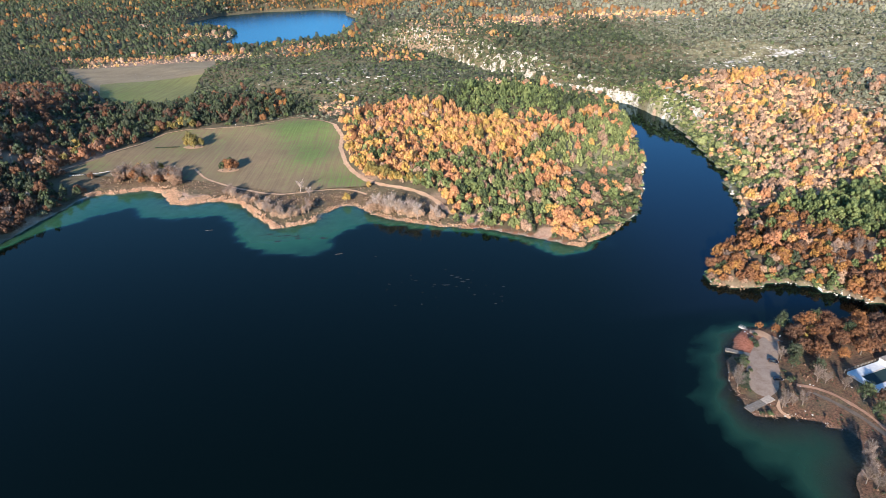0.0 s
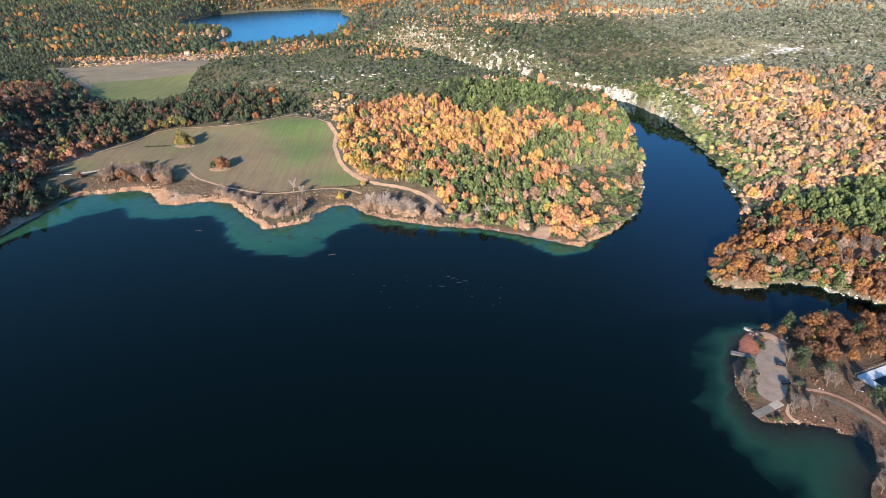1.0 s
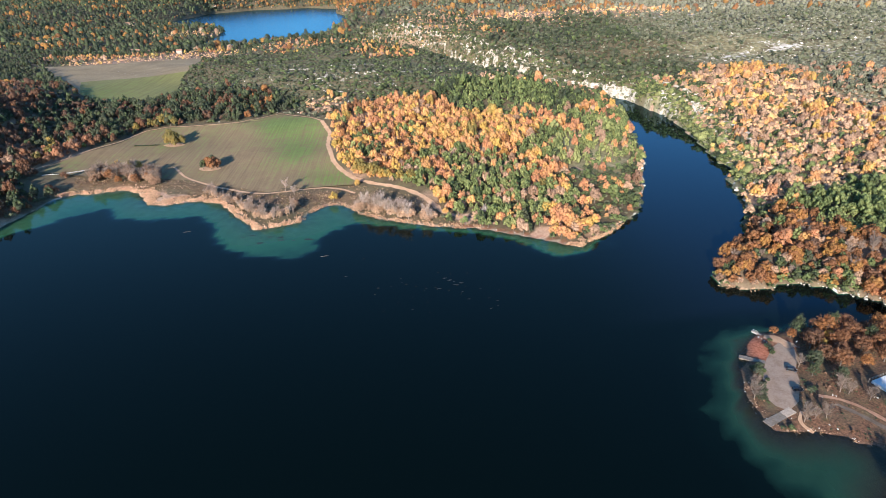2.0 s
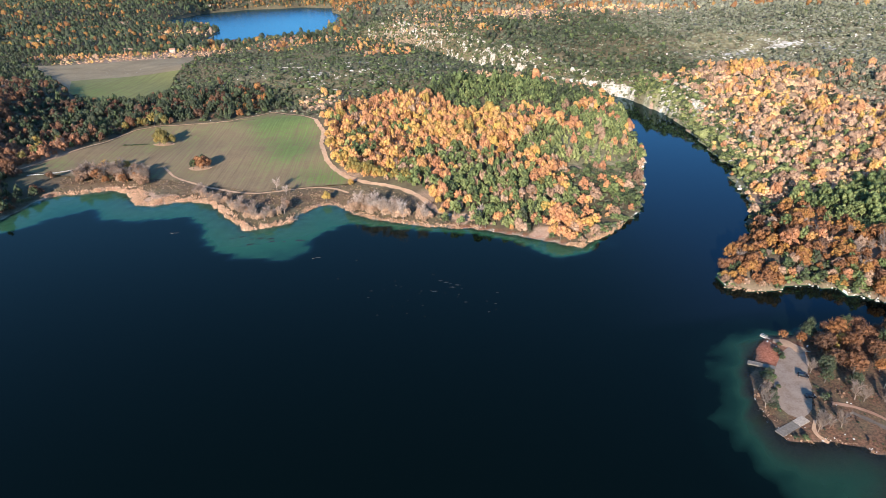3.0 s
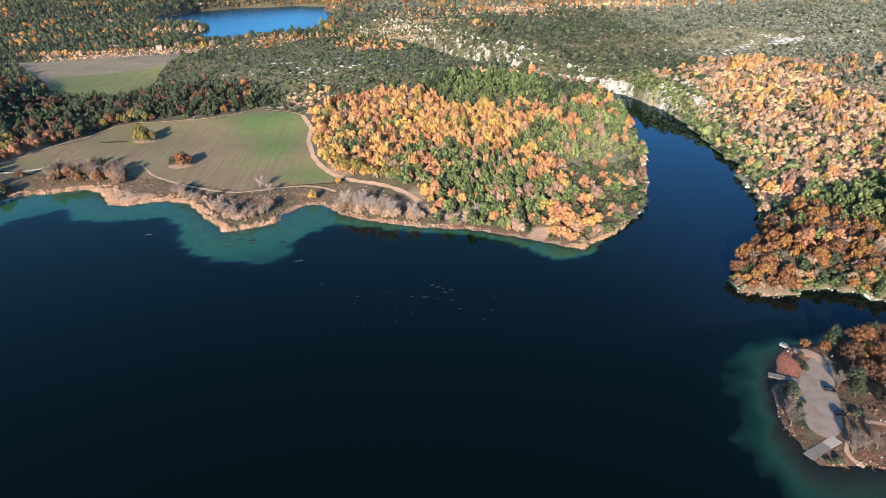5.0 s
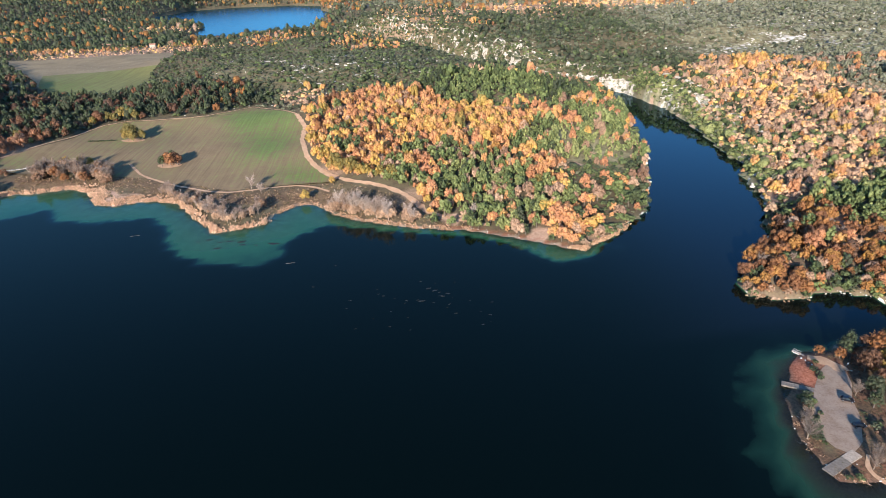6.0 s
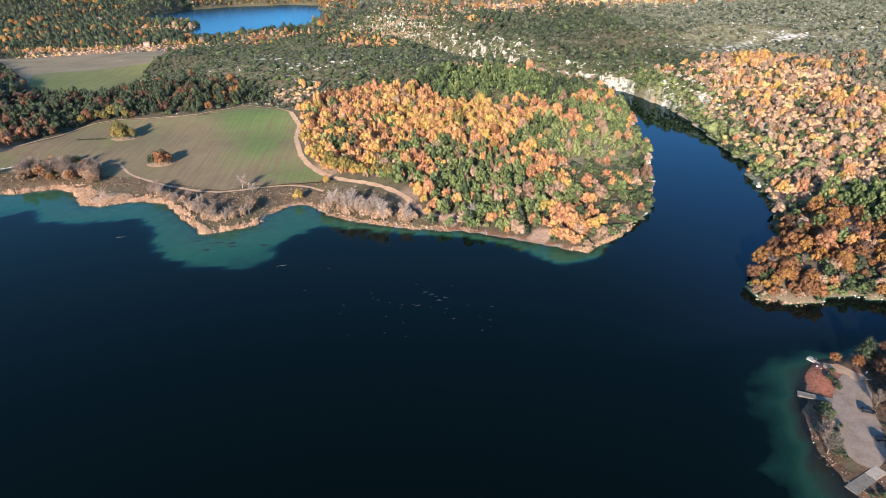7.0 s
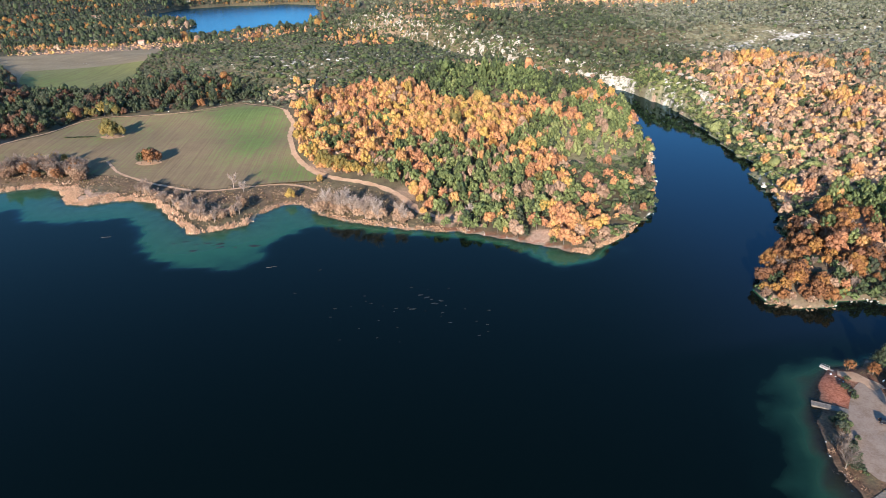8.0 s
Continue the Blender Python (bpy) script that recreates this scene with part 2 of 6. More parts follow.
def noise_node(nodes, links, scale, detail=4, rough=0.6):
    """Noise over world metres; scale is the size of a patch in metres."""
    g = nodes.new("ShaderNodeNewGeometry")
    n = nodes.new("ShaderNodeTexNoise")
    n.inputs["Scale"].default_value, n.inputs["Detail"].default_value, n.inputs["Roughness"].default_value = 1 / scale, detail, rough
    links.new(g.outputs["Position"], n.inputs["Vector"])
    return n


def math_node(nodes, links, op, a, b=None, c=None):
    n = nodes.new("ShaderNodeMath")
    n.operation = op
    for i, v in enumerate((a, b, c)):
        if v is None:
            continue
        if isinstance(v, (int, float)):
            n.inputs[i].default_value = v
        else:
            links.new(v, n.inputs[i])
    return n.outputs[0]


def mix_col(nodes, links, fac, a, b, blend="MIX"):
    n = nodes.new("ShaderNodeMix")
    n.data_type, n.blend_type = "RGBA", blend
    for i, v in ((0, fac), (6, a), (7, b)):
        if isinstance(v, (int, float)):
            n.inputs[i].default_value = v
        elif isinstance(v, tuple):
            n.inputs[i].default_value = (*v, 1)
        else:
            links.new(v, n.inputs[i])
    return n.outputs[2]


def foliage(name, stops, spread=0.3, airy=0.48):
    """Leaves whose colour runs along a ramp by each tree's own tone, with lighter and darker sprays and a leafy grain."""
    m, nodes, links, b = material(name, 0.75)
    mesh_tone = node(nodes, "Attribute", attribute_name="tone")
    own_tone = node(nodes, "Attribute", attribute_type="OBJECT", attribute_name="tone")
    geo = nodes.new("ShaderNodeNewGeometry")
    tone = math_node(nodes, links, "ADD", mesh_tone.outputs["Fac"], own_tone.outputs["Fac"])
    n, grain = noise_node(nodes, links, 2.2, 2), noise_node(nodes, links, 0.6, 3, 0.7)
    shift = math_node(nodes, links, "MULTIPLY_ADD", geo.outputs["Random Per Island"], 0.16, -0.08)
    r = ramp(nodes, stops)
    links.new(math_node(nodes, links, "ADD", tone, shift), r.inputs[0])
    value = math_node(nodes, links, "MULTIPLY_ADD", geo.outputs["Random Per Island"], spread * 1.5, 1.38 - spread * 0.75)
    value = math_node(nodes, links, "MULTIPLY", value, math_node(nodes, links, "MULTIPLY_ADD", n.outputs["Fac"], 0.6, 0.7))
    value = math_node(nodes, links, "MULTIPLY", value, math_node(nodes, links, "MULTIPLY_ADD", grain.outputs["Fac"], 1.5, 0.25))
    hsv = nodes.new("ShaderNodeHueSaturation")
    links.new(value, hsv.inputs["Value"])
    links.new(r.outputs[0], hsv.inputs["Color"])
    links.new(hsv.outputs[0], b.inputs["Base Color"])
    bn = nodes.new("ShaderNodeBump")
    bn.inputs["Strength"].default_value, bn.inputs["Distance"].default_value = 0.9, 0.5
    links.new(grain.outputs["Fac"], bn.inputs["Height"])
    links.new(bn.outputs[0], b.inputs["Normal"])
    thin = nodes.new("ShaderNodeBsdfTranslucent")
    links.new(hsv.outputs[0], thin.inputs[0])
    both = nodes.new("ShaderNodeMixShader")
    both.inputs[0].default_value = 0.2
    links.new(b.outputs[0], both.inputs[1])
    links.new(thin.outputs[0], both.inputs[2])
    # gaps between the leaves
    hole = nodes.new("ShaderNodeBsdfTransparent")
    sprays = noise_node(nodes, links, 0.75, 3, 0.65)
    lace = nodes.new("ShaderNodeMixShader")
    links.new(math_node(nodes, links, "GREATER_THAN", sprays.outputs["Fac"], airy), lace.inputs[0])
    links.new(hole.outputs[0], lace.inputs[1])
    links.new(both.outputs[0], lace.inputs[2])
    links.new(lace.outputs[0], nodes["Material Output"].inputs[0])
    return m


AUTUMN = foliage("autumn_leaves", [(0.0, (0.12, 0.08, 0.06)), (0.25, (0.23, 0.105, 0.055)), (0.5, (0.41, 0.187, 0.092)), (0.7, (0.48, 0.25, 0.102)), (0.88, (0.46, 0.29, 0.075)), (1.0, (0.14, 0.11, 0.036))], 0.32)
RUST = foliage("rust_leaves", [(0.0, (0.085, 0.054, 0.038)), (0.3, (0.145, 0.068, 0.036)), (0.6, (0.24, 0.104, 0.04)), (0.85, (0.32, 0.168, 0.046)), (1.0, (0.25, 0.18, 0.05))], 0.28)
PEACH = foliage("pale_autumn_leaves", [(0.0, (0.31, 0.215, 0.15)), (0.35, (0.55, 0.34, 0.215)), (0.7, (0.63, 0.4, 0.2)), (1.0, (0.62, 0.45, 0.14))], 0.26)
BRUSH = foliage("leafless_brush", [(0.0, (0.2, 0.115, 0.072)), (1.0, (0.43, 0.28, 0.18))], 0.27)
GREEN = foliage("evergreen_leaves", [(0.0, (0.25, 0.235, 0.165)), (0.3, (0.135, 0.135, 0.08)), (0.5, (0.038, 0.047, 0.027)), (0.75, (0.115, 0.14, 0.05)), (1.0, (0.22, 0.225, 0.085))], 0.5, 0.46)
TWIGS = foliage("bare_twigs", [(0.0, (0.14, 0.11, 0.09)), (0.5, (0.28, 0.2, 0.15)), (1.0, (0.46, 0.38, 0.32))], 0.2, 0.0)
REED = foliage("dry_reed", [(0.0, (0.3, 0.18, 0.105)), (0.5, (0.56, 0.36, 0.23)), (1.0, (0.74, 0.53, 0.38))], 0.25, 0.0)


def surface(name, stops, scale, fine=0.5, bump=0.3, rough=0.95):
    """A rough surface with two scales of mottling."""
    m, nodes, links, b = material(name, rough)
    big, small = noise_node(nodes, links, scale, 5), noise_node(nodes, links, fine, 3, 0.7)
    v = math_node(nodes, links, "ADD", math_node(nodes, links, "MULTIPLY", big.outputs["Fac"], 0.65), math_node(nodes, links, "MULTIPLY", small.outputs["Fac"], 0.35))
    r = ramp(nodes, [(0.3 + 0.4 * i / (len(stops) - 1), c) for i, c in enumerate(stops)])
    links.new(v, r.inputs[0])
    links.new(r.outputs[0], b.inputs["Base Color"])
    bn = nodes.new("ShaderNodeBump")
    bn.inputs["Strength"].default_value, bn.inputs["Distance"].default_value = bump, fine
    links.new(small.outputs["Fac"], bn.inputs["Height"])
    links.new(bn.outputs[0], b.inputs["Normal"])
    return m


BARK = surface("bark", [(0.09, 0.07, 0.055), (0.2, 0.16, 0.13)], 1.0, 0.2)
LIMESTONE = surface("limestone", [(0.34, 0.29, 0.23), (0.6, 0.54, 0.46), (0.76, 0.71, 0.63)], 6.0, 0.8, 0.6)


def ground_material():
    m, nodes, links, b = material("ground_soil", 0.95)
    mid, fine = noise_node(nodes, links, 6, 5), noise_node(nodes, links, 0.8, 3, 0.7)
    base = ramp(nodes, [(0.3, (0.075, 0.058, 0.038)), (0.5, (0.135, 0.105, 0.062)), (0.7, (0.12, 0.115, 0.05))])
    links.new(math_node(nodes, links, "ADD", math_node(nodes, links, "MULTIPLY", mid.outputs["Fac"], 0.6), math_node(nodes, links, "MULTIPLY", fine.outputs["Fac"], 0.4)), base.inputs[0])
    littercol = ramp(nodes, [(0.3, (0.25, 0.155, 0.1)), (0.7, (0.48, 0.32, 0.21))])
    links.new(fine.outputs["Fac"], littercol.inputs[0])
    litter = node(nodes, "Attribute", attribute_name="litter")
    soil = mix_col(nodes, links, litter.outputs["Fac"], base.outputs[0], littercol.outputs[0])
    turfcol = ramp(nodes, [(0.3, (0.18, 0.16, 0.08)), (0.7, (0.38, 0.33, 0.19))])
    links.new(mid.outputs["Fac"], turfcol.inputs[0])
    turf = node(nodes, "Attribute", attribute_name="turf")
    soil = mix_col(nodes, links, turf.outputs["Fac"], soil, turfcol.outputs[0])
    rockcol = ramp(nodes, [(0.3, (0.4, 0.34, 0.27)), (0.55, (0.64, 0.58, 0.5)), (0.75, (0.78, 0.73, 0.65))])
    links.new(mid.outputs["Fac"], rockcol.inputs[0])
    rock = node(nodes, "Attribute", attribute_name="rock")
    patch = noise_node(nodes, links, 8, 7, 0.72)
    rf = math_node(nodes, links, "ADD", math_node(nodes, links, "MULTIPLY_ADD", rock.outputs["Fac"], 1.1, -0.8), patch.outputs["Fac"])
    rr = ramp(nodes, [(0.47, (0, 0, 0)), (0.56, (1, 1, 1))])
    links.new(rf, rr.inputs[0])
    col = mix_col(nodes, links, rr.outputs[0], soil, rockcol.outputs[0])
    sandcol = ramp(nodes, [(0.35, (0.42, 0.24, 0.15)), (0.65, (0.58, 0.4, 0.28))])
    links.new(fine.outputs["Fac"], sandcol.inputs[0])
    sand = node(nodes, "Attribute", attribute_name="sand")
    sf = ramp(nodes, [(0.55, (0, 0, 0)), (0.72, (1, 1, 1))])
    links.new(math_node(nodes, links, "MULTIPLY_ADD", sand.outputs["Fac"], 0.7, math_node(nodes, links, "MULTIPLY", mid.outputs["Fac"], 0.5)), sf.inputs[0])
    col = mix_col(nodes, links, sf.outputs[0], col, sandcol.outputs[0])
    redcol = ramp(nodes, [(0.35, (0.09, 0.047, 0.028)), (0.65, (0.25, 0.122, 0.07))])
    links.new(fine.outputs["Fac"], redcol.inputs[0])
    red = node(nodes, "Attribute", attribute_name="red")
    col = mix_col(nodes, links, red.outputs["Fac"], col, redcol.outputs[0])
    claycol = ramp(nodes, [(0.35, (0.34, 0.105, 0.055)), (0.65, (0.5, 0.19, 0.105))])
    links.new(fine.outputs["Fac"], claycol.inputs[0])
    clay = node(nodes, "Attribute", attribute_name="clay")
    col = mix_col(nodes, links, clay.outputs["Fac"], col, claycol.outputs[0])
    bedcol = ramp(nodes, [(0.3, (0.3, 0.3, 0.21)), (0.6, (0.55, 0.5, 0.38))])
    links.new(mid.outputs["Fac"], bedcol.inputs[0])
    bed = node(nodes, "Attribute", attribute_name="bed")
    col = mix_col(nodes, links, bed.outputs["Fac"], col, bedcol.outputs[0])
    mottle = math_node(nodes, links, "ADD", math_node(nodes, links, "MULTIPLY", mid.outputs["Fac"], 0.9), math_node(nodes, links, "MULTIPLY_ADD", fine.outputs["Fac"], 0.7, 0.14))
    tone = nodes.new("ShaderNodeHueSaturation")
    links.new(mottle, tone.inputs["Value"])
    links.new(col, tone.inputs["Color"])
    links.new(tone.outputs[0], b.inputs["Base Color"])
    bn = nodes.new("ShaderNodeBump")
    bn.inputs["Strength"].default_value, bn.inputs["Distance"].default_value = 0.3, 0.5
    links.new(fine.outputs["Fac"], bn.inputs["Height"])
    links.new(bn.outputs[0], b.inputs["Normal"])
    return m


def water_material():
    """Clear at the very edge, turquoise with stirred sediment over the shelf, blue-black over the deep; sky reflection
    tinted by region.
    """
    m, nodes, links, b = material("lake_water", 0.05)
    nodes.remove(b)
    out = nodes["Material Output"]
    depth = node(nodes, "Attribute", attribute_name="depth").outputs["Fac"]
    water_tone = noise_node(nodes, links, 16, 7, 0.68)
    murk = math_node(nodes, links, "MULTIPLY", depth, math_node(nodes, links, "MULTIPLY_ADD", water_tone.outputs["Fac"], 0.8, 0.6))
    clear = math_node(nodes, links, "EXPONENT", math_node(nodes, links, "MULTIPLY", depth, -1.1))
    tr = nodes.new("ShaderNodeBsdfTransparent")
    tr.inputs[0].default_value = (0.75, 0.92, 0.88, 1)
    body = nodes.new("ShaderNodeBsdfDiffuse")
    tc = ramp(nodes, [(0.0, (0.1, 0.12, 0.05)), (0.05, (0.058, 0.145, 0.066)), (0.16, (0.027, 0.108, 0.049)), (0.27, (0.012, 0.048, 0.026)), (0.36, (0.005, 0.02, 0.014)), (0.45, (0.006, 0.011, 0.009)), (1.0, (0.0045, 0.0062, 0.0045))])
    links.new(math_node(nodes, links, "MULTIPLY", murk, 0.08), tc.inputs[0])
    sc = ramp(nodes, [(0.0, (0.06, 0.04, 0.03)), (0.06, (0.036, 0.042, 0.028)), (0.16, (0.018, 0.055, 0.033)), (0.27, (0.008, 0.03, 0.02)), (0.45, (0.0013, 0.0045, 0.0032)), (1.0, (0.001, 0.0032, 0.0021))])
    links.new(math_node(nodes, links, "MULTIPLY", murk, 0.08), sc.inputs[0])
    # By region, the look of the reflected sky is also put into the body colour.
    links.new(mix_col(nodes, links, node(nodes, "Attribute", attribute_name="water_tone").outputs["Fac"], tc.outputs[0], sc.outputs[0]), body.inputs[0])
    mix1 = nodes.new("ShaderNodeMixShader")
    links.new(clear, mix1.inputs[0])
    links.new(body.outputs[0], mix1.inputs[1])
    links.new(tr.outputs[0], mix1.inputs[2])
    ripple, swell = noise_node(nodes, links, 1.5, 3), noise_node(nodes, links, 40, 2)
    bn = nodes.new("ShaderNodeBump")
    bn.inputs["Strength"].default_value, bn.inputs["Distance"].default_value = 0.25, 0.03
    links.new(math_node(nodes, links, "MULTIPLY", ripple.outputs["Fac"], swell.outputs["Fac"]), bn.inputs["Height"])
    gloss = nodes.new("ShaderNodeBsdfGlossy")
    wind = node(nodes, "Attribute", attribute_name="wind").outputs["Fac"]
    # Sky reflection is coloured by region: bluer up the river, greyer over the lake.
    tint = mix_col(nodes, links, node(nodes, "Attribute", attribute_name="water_tone").outputs["Fac"], (0.34, 0.54, 0.64), (0.39, 0.46, 0.43))
    # The far lake's bluer sky reflection is put into the gloss colour.
    far_tint = math_node(nodes, links, "MULTIPLY_ADD", wind, 6.0, -0.3)
    links.new(mix_col(nodes, links, far_tint, tint, (0.34, 0.6, 0.74)), gloss.inputs["Color"])
    links.new(wind, gloss.inputs["Roughness"])
    links.new(bn.outputs[0], gloss.inputs["Normal"])
    fr = nodes.new("ShaderNodeFresnel")
    fr.inputs[0].default_value = 1.33
    links.new(bn.outputs[0], fr.inputs["Normal"])
    mix2 = nodes.new("ShaderNodeMixShader")
    links.new(fr.outputs[0], mix2.inputs[0])
    links.new(mix1.outputs[0], mix2.inputs[1])
    links.new(gloss.outputs[0], mix2.inputs[2])
    links.new(mix2.outputs[0], out.inputs[0])
    return m


# ---- mesh helpers ----
def mesh_from(name, verts, faces, mat, attrs=None, smooth=False):
    """A mesh from numpy arrays; faces all have the same number of corners."""
    me = bpy.data.meshes.new(name)
    verts, faces = np.ascontiguousarray(verts, np.float32), np.ascontiguousarray(faces, np.int32)
    k = faces.shape[1]
    me.vertices.add(len(verts)), me.loops.add(faces.size), me.polygons.add(len(faces))
    me.vertices.foreach_set("co", verts.ravel())
    me.loops.foreach_set("vertex_index", faces.ravel())
    me.polygons.foreach_set("loop_start", np.arange(0, faces.size, k, dtype=np.int32))
    me.polygons.foreach_set("use_smooth", np.full(len(faces), smooth))
    for key, values in (attrs or {}).items():
        me.attributes.new(key, "FLOAT", "POINT").data.foreach_set("value", np.ascontiguousarray(values, np.float32))
    me.materials.append(mat)
    me.update(calc_edges=True)
    return me


def part(name, me, parent, label=""):
    ob = new(name, me)
    ob.parent = parent
    if label:
        ob["label"] = label
    return ob


def grid_lines(lo, hi, step, reach, growth, cap):
    """Even lines from lo to hi, then ever wider ones out to reach on both sides."""
    mid = list(np.arange(lo, hi + step / 2, step))
    up, s, v = [], step, hi
    while v < reach[1]:
        s = min(s * growth, cap if abs(v) < 2600 else 400)
        v += s
        up.append(v)
    down, s, v = [], step, lo
    while v > reach[0]:
        s = min(s * growth, cap if abs(v) < 2600 else 400)
        v -= s
        down.append(v)
    return np.array(down[::-1] + mid + up)


# ---- ground and water ----
GX = grid_lines(-310, 300, 4.0, (-4500, 4500), 1.09, 60)
GY = grid_lines(112, 720, 3.8, (-3000, 4800), 1.045, 30)
fine_rows = grid_lines(112, 720, 3.8, (111, 4800), 1.013, 30)
GY = np.r_[GY[GY < 100][::3], GY[(GY >= 100) & (GY < 721)], fine_rows[fine_rows > 721]]   # closer rows over the gorge
gx, gy = np.meshgrid(GX, GY)
gz = ground_height(gx, gy)
gsd = shore_distance(gx, gy)
nx, ny = len(GX), len(GY)
quad = (np.arange(ny - 1)[:, None] * nx + np.arange(nx - 1)[None, :]).ravel()
quads = np.stack([quad, quad + 1, quad + nx + 1, quad + nx], 1)


def sparse_rock(x, y):
    """How much bare limestone shows, 0 to 1."""
    v = np.zeros(np.shape(x))
    for bx, by, r in GROWTH["sparse"]:
        v = np.maximum(v, 0.7 * np.exp(-((x - bx) ** 2 + (y - by) ** 2) / (r * 1.2) ** 2))
    v = np.maximum(v, (0.42 + 0.14 * wave(x, y, 32, 22)) * np.exp(-(polyline_distance(x, y, GORGE_FAR[2:] + SHORE_EAST[:2]) / 30.0) ** 2))
    v = np.maximum(v, 0.74 * np.exp(-(polyline_distance(x, y, [(262, 640), (275, 600), (268, 540), (262, 490), (246, 440)]) / 12.0) ** 2))
    v = np.maximum(v, 0.6 * np.exp(-(polyline_distance(x, y, [(172, 258), (189, 263), (205, 252), (216, 243)]) / 3.5) ** 2))
    v = np.maximum(v, (0.54 + 0.22 * wave(x, y, 28, 23)) * np.exp(-(polyline_distance(x, y, RIM_CLEARING) / 18.0) ** 2))
    v = np.maximum(v, 0.8 * np.exp(-(polyline_distance(x, y, [(150, 380), (160, 405), (166, 425)]) / 4.0) ** 2))
    v = np.maximum(v, (0.6 + 0.14 * wave(x, y, 60, 21)) * smoothstep(300, 400, x) * smoothstep(520, 700, y))
    return np.clip(v, 0, 1)


slope = np.hypot(np.gradient(gz, GY, axis=0), np.gradient(gz, GX, axis=1))
steep = np.where(gsd > 0, (0.68 - 0.4 * smoothstep(640, 700, gy) + 0.12 * wave(gx, gy, 30, 35)) * smoothstep(0.55, 1.3, slope), 0)
beach = np.exp(-(np.maximum(gsd, 0) / (1.6 + 0.9 * wave(gx, gy, 60, 31))) ** 2) * smoothstep(1000, 700, gy) * smoothstep(-0.5, 0.5, wave(gx, gy, 90, 36))
beach *= smoothstep(-275, -258, gx)
beach *= 1 - 0.7 * smoothstep(0, 20, gx) * smoothstep(150, 130, gx) * (gy < 352)
for cx, cy, cr in [(74, 336, 7), (70, 330, 6), (28, 358, 8), (-190, 417, 11), (-182, 410, 10), (-170, 413, 8), (-222, 438, 7), (116, 428, 6), (148, 217, 5)]:
    beach = np.maximum(beach, np.exp(-((gx - cx) ** 2 + (gy - cy) ** 2) / cr ** 2))
red = np.exp(-(polyline_distance(gx, gy, [(141, 221), (140, 207)]) / 6.0) ** 2) + 0.55 * np.exp(-(polyline_distance(gx, gy, [(130, 165), (148, 160), (155, 150)]) / 5.0) ** 2)
red = red + 0.85 * smoothstep(112, 122, gx) * smoothstep(232, 222, gy) * smoothstep(100, 120, gy) * smoothstep(260, 215, gx) * (0.75 + 0.5 * wave(gx, gy, 14, 33))
red = red + 0.65 * np.exp(-(polyline_distance(gx, gy, [(-255, 447), (-200, 441), (-140, 417), (-100, 396), (-60, 404), (-30, 388), (0, 374)]) / 14.0) ** 2)
red = np.clip(red + 0.75 * np.exp(-(polyline_distance(gx, gy, [(20, 350), (36, 345), (67, 329), (90, 314)]) / 3.2) ** 2), 0, 1)
red *= 1 - 0.9 * np.exp(-((gx + 184) ** 2 + (gy - 414) ** 2) / 16.0 ** 2)
red *= 1 - np.exp(-((gx - 73) ** 2 + (gy - 333) ** 2) / 8.0 ** 2)
clay = np.clip(1.3 * np.exp(-(polyline_distance(gx, gy, [(141.5, 221), (139.5, 207)]) / 4.6) ** 4) + 0.9 * np.exp(-(polyline_distance(gx, gy, [(150, 217), (154, 212)]) / 2.4) ** 2), 0, 1)
clay = np.maximum(clay, 0.5 * np.exp(-(polyline_distance(gx, gy, [(20, 350), (36, 345), (67, 329), (90, 314)]) / 2.4) ** 2))
litter = np.zeros(gx.shape)
for kind in ("yellow", "orange", "amber", "russet"):
    for bx, by, br in GROWTH[kind]:
        if by > 1150:
            continue
        litter = np.maximum(litter, np.exp(-(((gx - bx) ** 2 + (gy - by) ** 2) / (1.3 * br) ** 2) ** 2))
litter *= 1 - 0.7 * smoothstep(240, 225, gx) * smoothstep(320, 295, gy)
turf_cover = np.maximum(np.exp(-(polyline_distance(gx, gy, [(256, 640), (262, 580), (250, 490), (246, 450), (236, 410)]) / 22.0) ** 2), np.exp(-(((gx - 136) / 32) ** 2 + ((gy - 458) / 52) ** 2) ** 2))
pale = smoothstep(300, 400, gx) * smoothstep(500, 640, gy) + 0.4 * np.exp(-(((gx + 90) / 190) ** 2 + ((gy - 750) / 110) ** 2) ** 2) + 0.15 * np.exp(-(polyline_distance(gx, gy, GORGE_FAR) / 90.0) ** 2)
strip_turf = 0.3 * np.exp(-(polyline_distance(gx, gy, [(-255, 447), (-200, 441), (-140, 417), (-100, 396), (-60, 404), (-30, 388), (0, 374)]) / 15.0) ** 2)
turf_cover = np.maximum(np.maximum(turf_cover, strip_turf), np.clip(pale, 0, 0.85) * smoothstep(-0.9, 0.4, wave(gx, gy, 40, 37)))
ground = new("ground", mesh_from("ground", np.stack([gx, gy, gz], -1).reshape(-1, 3), quads, ground_material(),
             {"rock": np.maximum(sparse_rock(gx, gy), steep).ravel(), "litter": litter.ravel(), "turf": turf_cover.ravel(), "sand": beach.ravel(), "red": red.ravel(), "clay": clay.ravel(), "bed": (smoothstep(0.0, 2.0, -gsd) * (gy < 900) * (1 - 0.85 * smoothstep(85, 110, gx) * smoothstep(245, 230, gy))).ravel()}, True))
tagged(ground, "brown stony ground with dry grass and pale limestone", "ground", kind="structure")

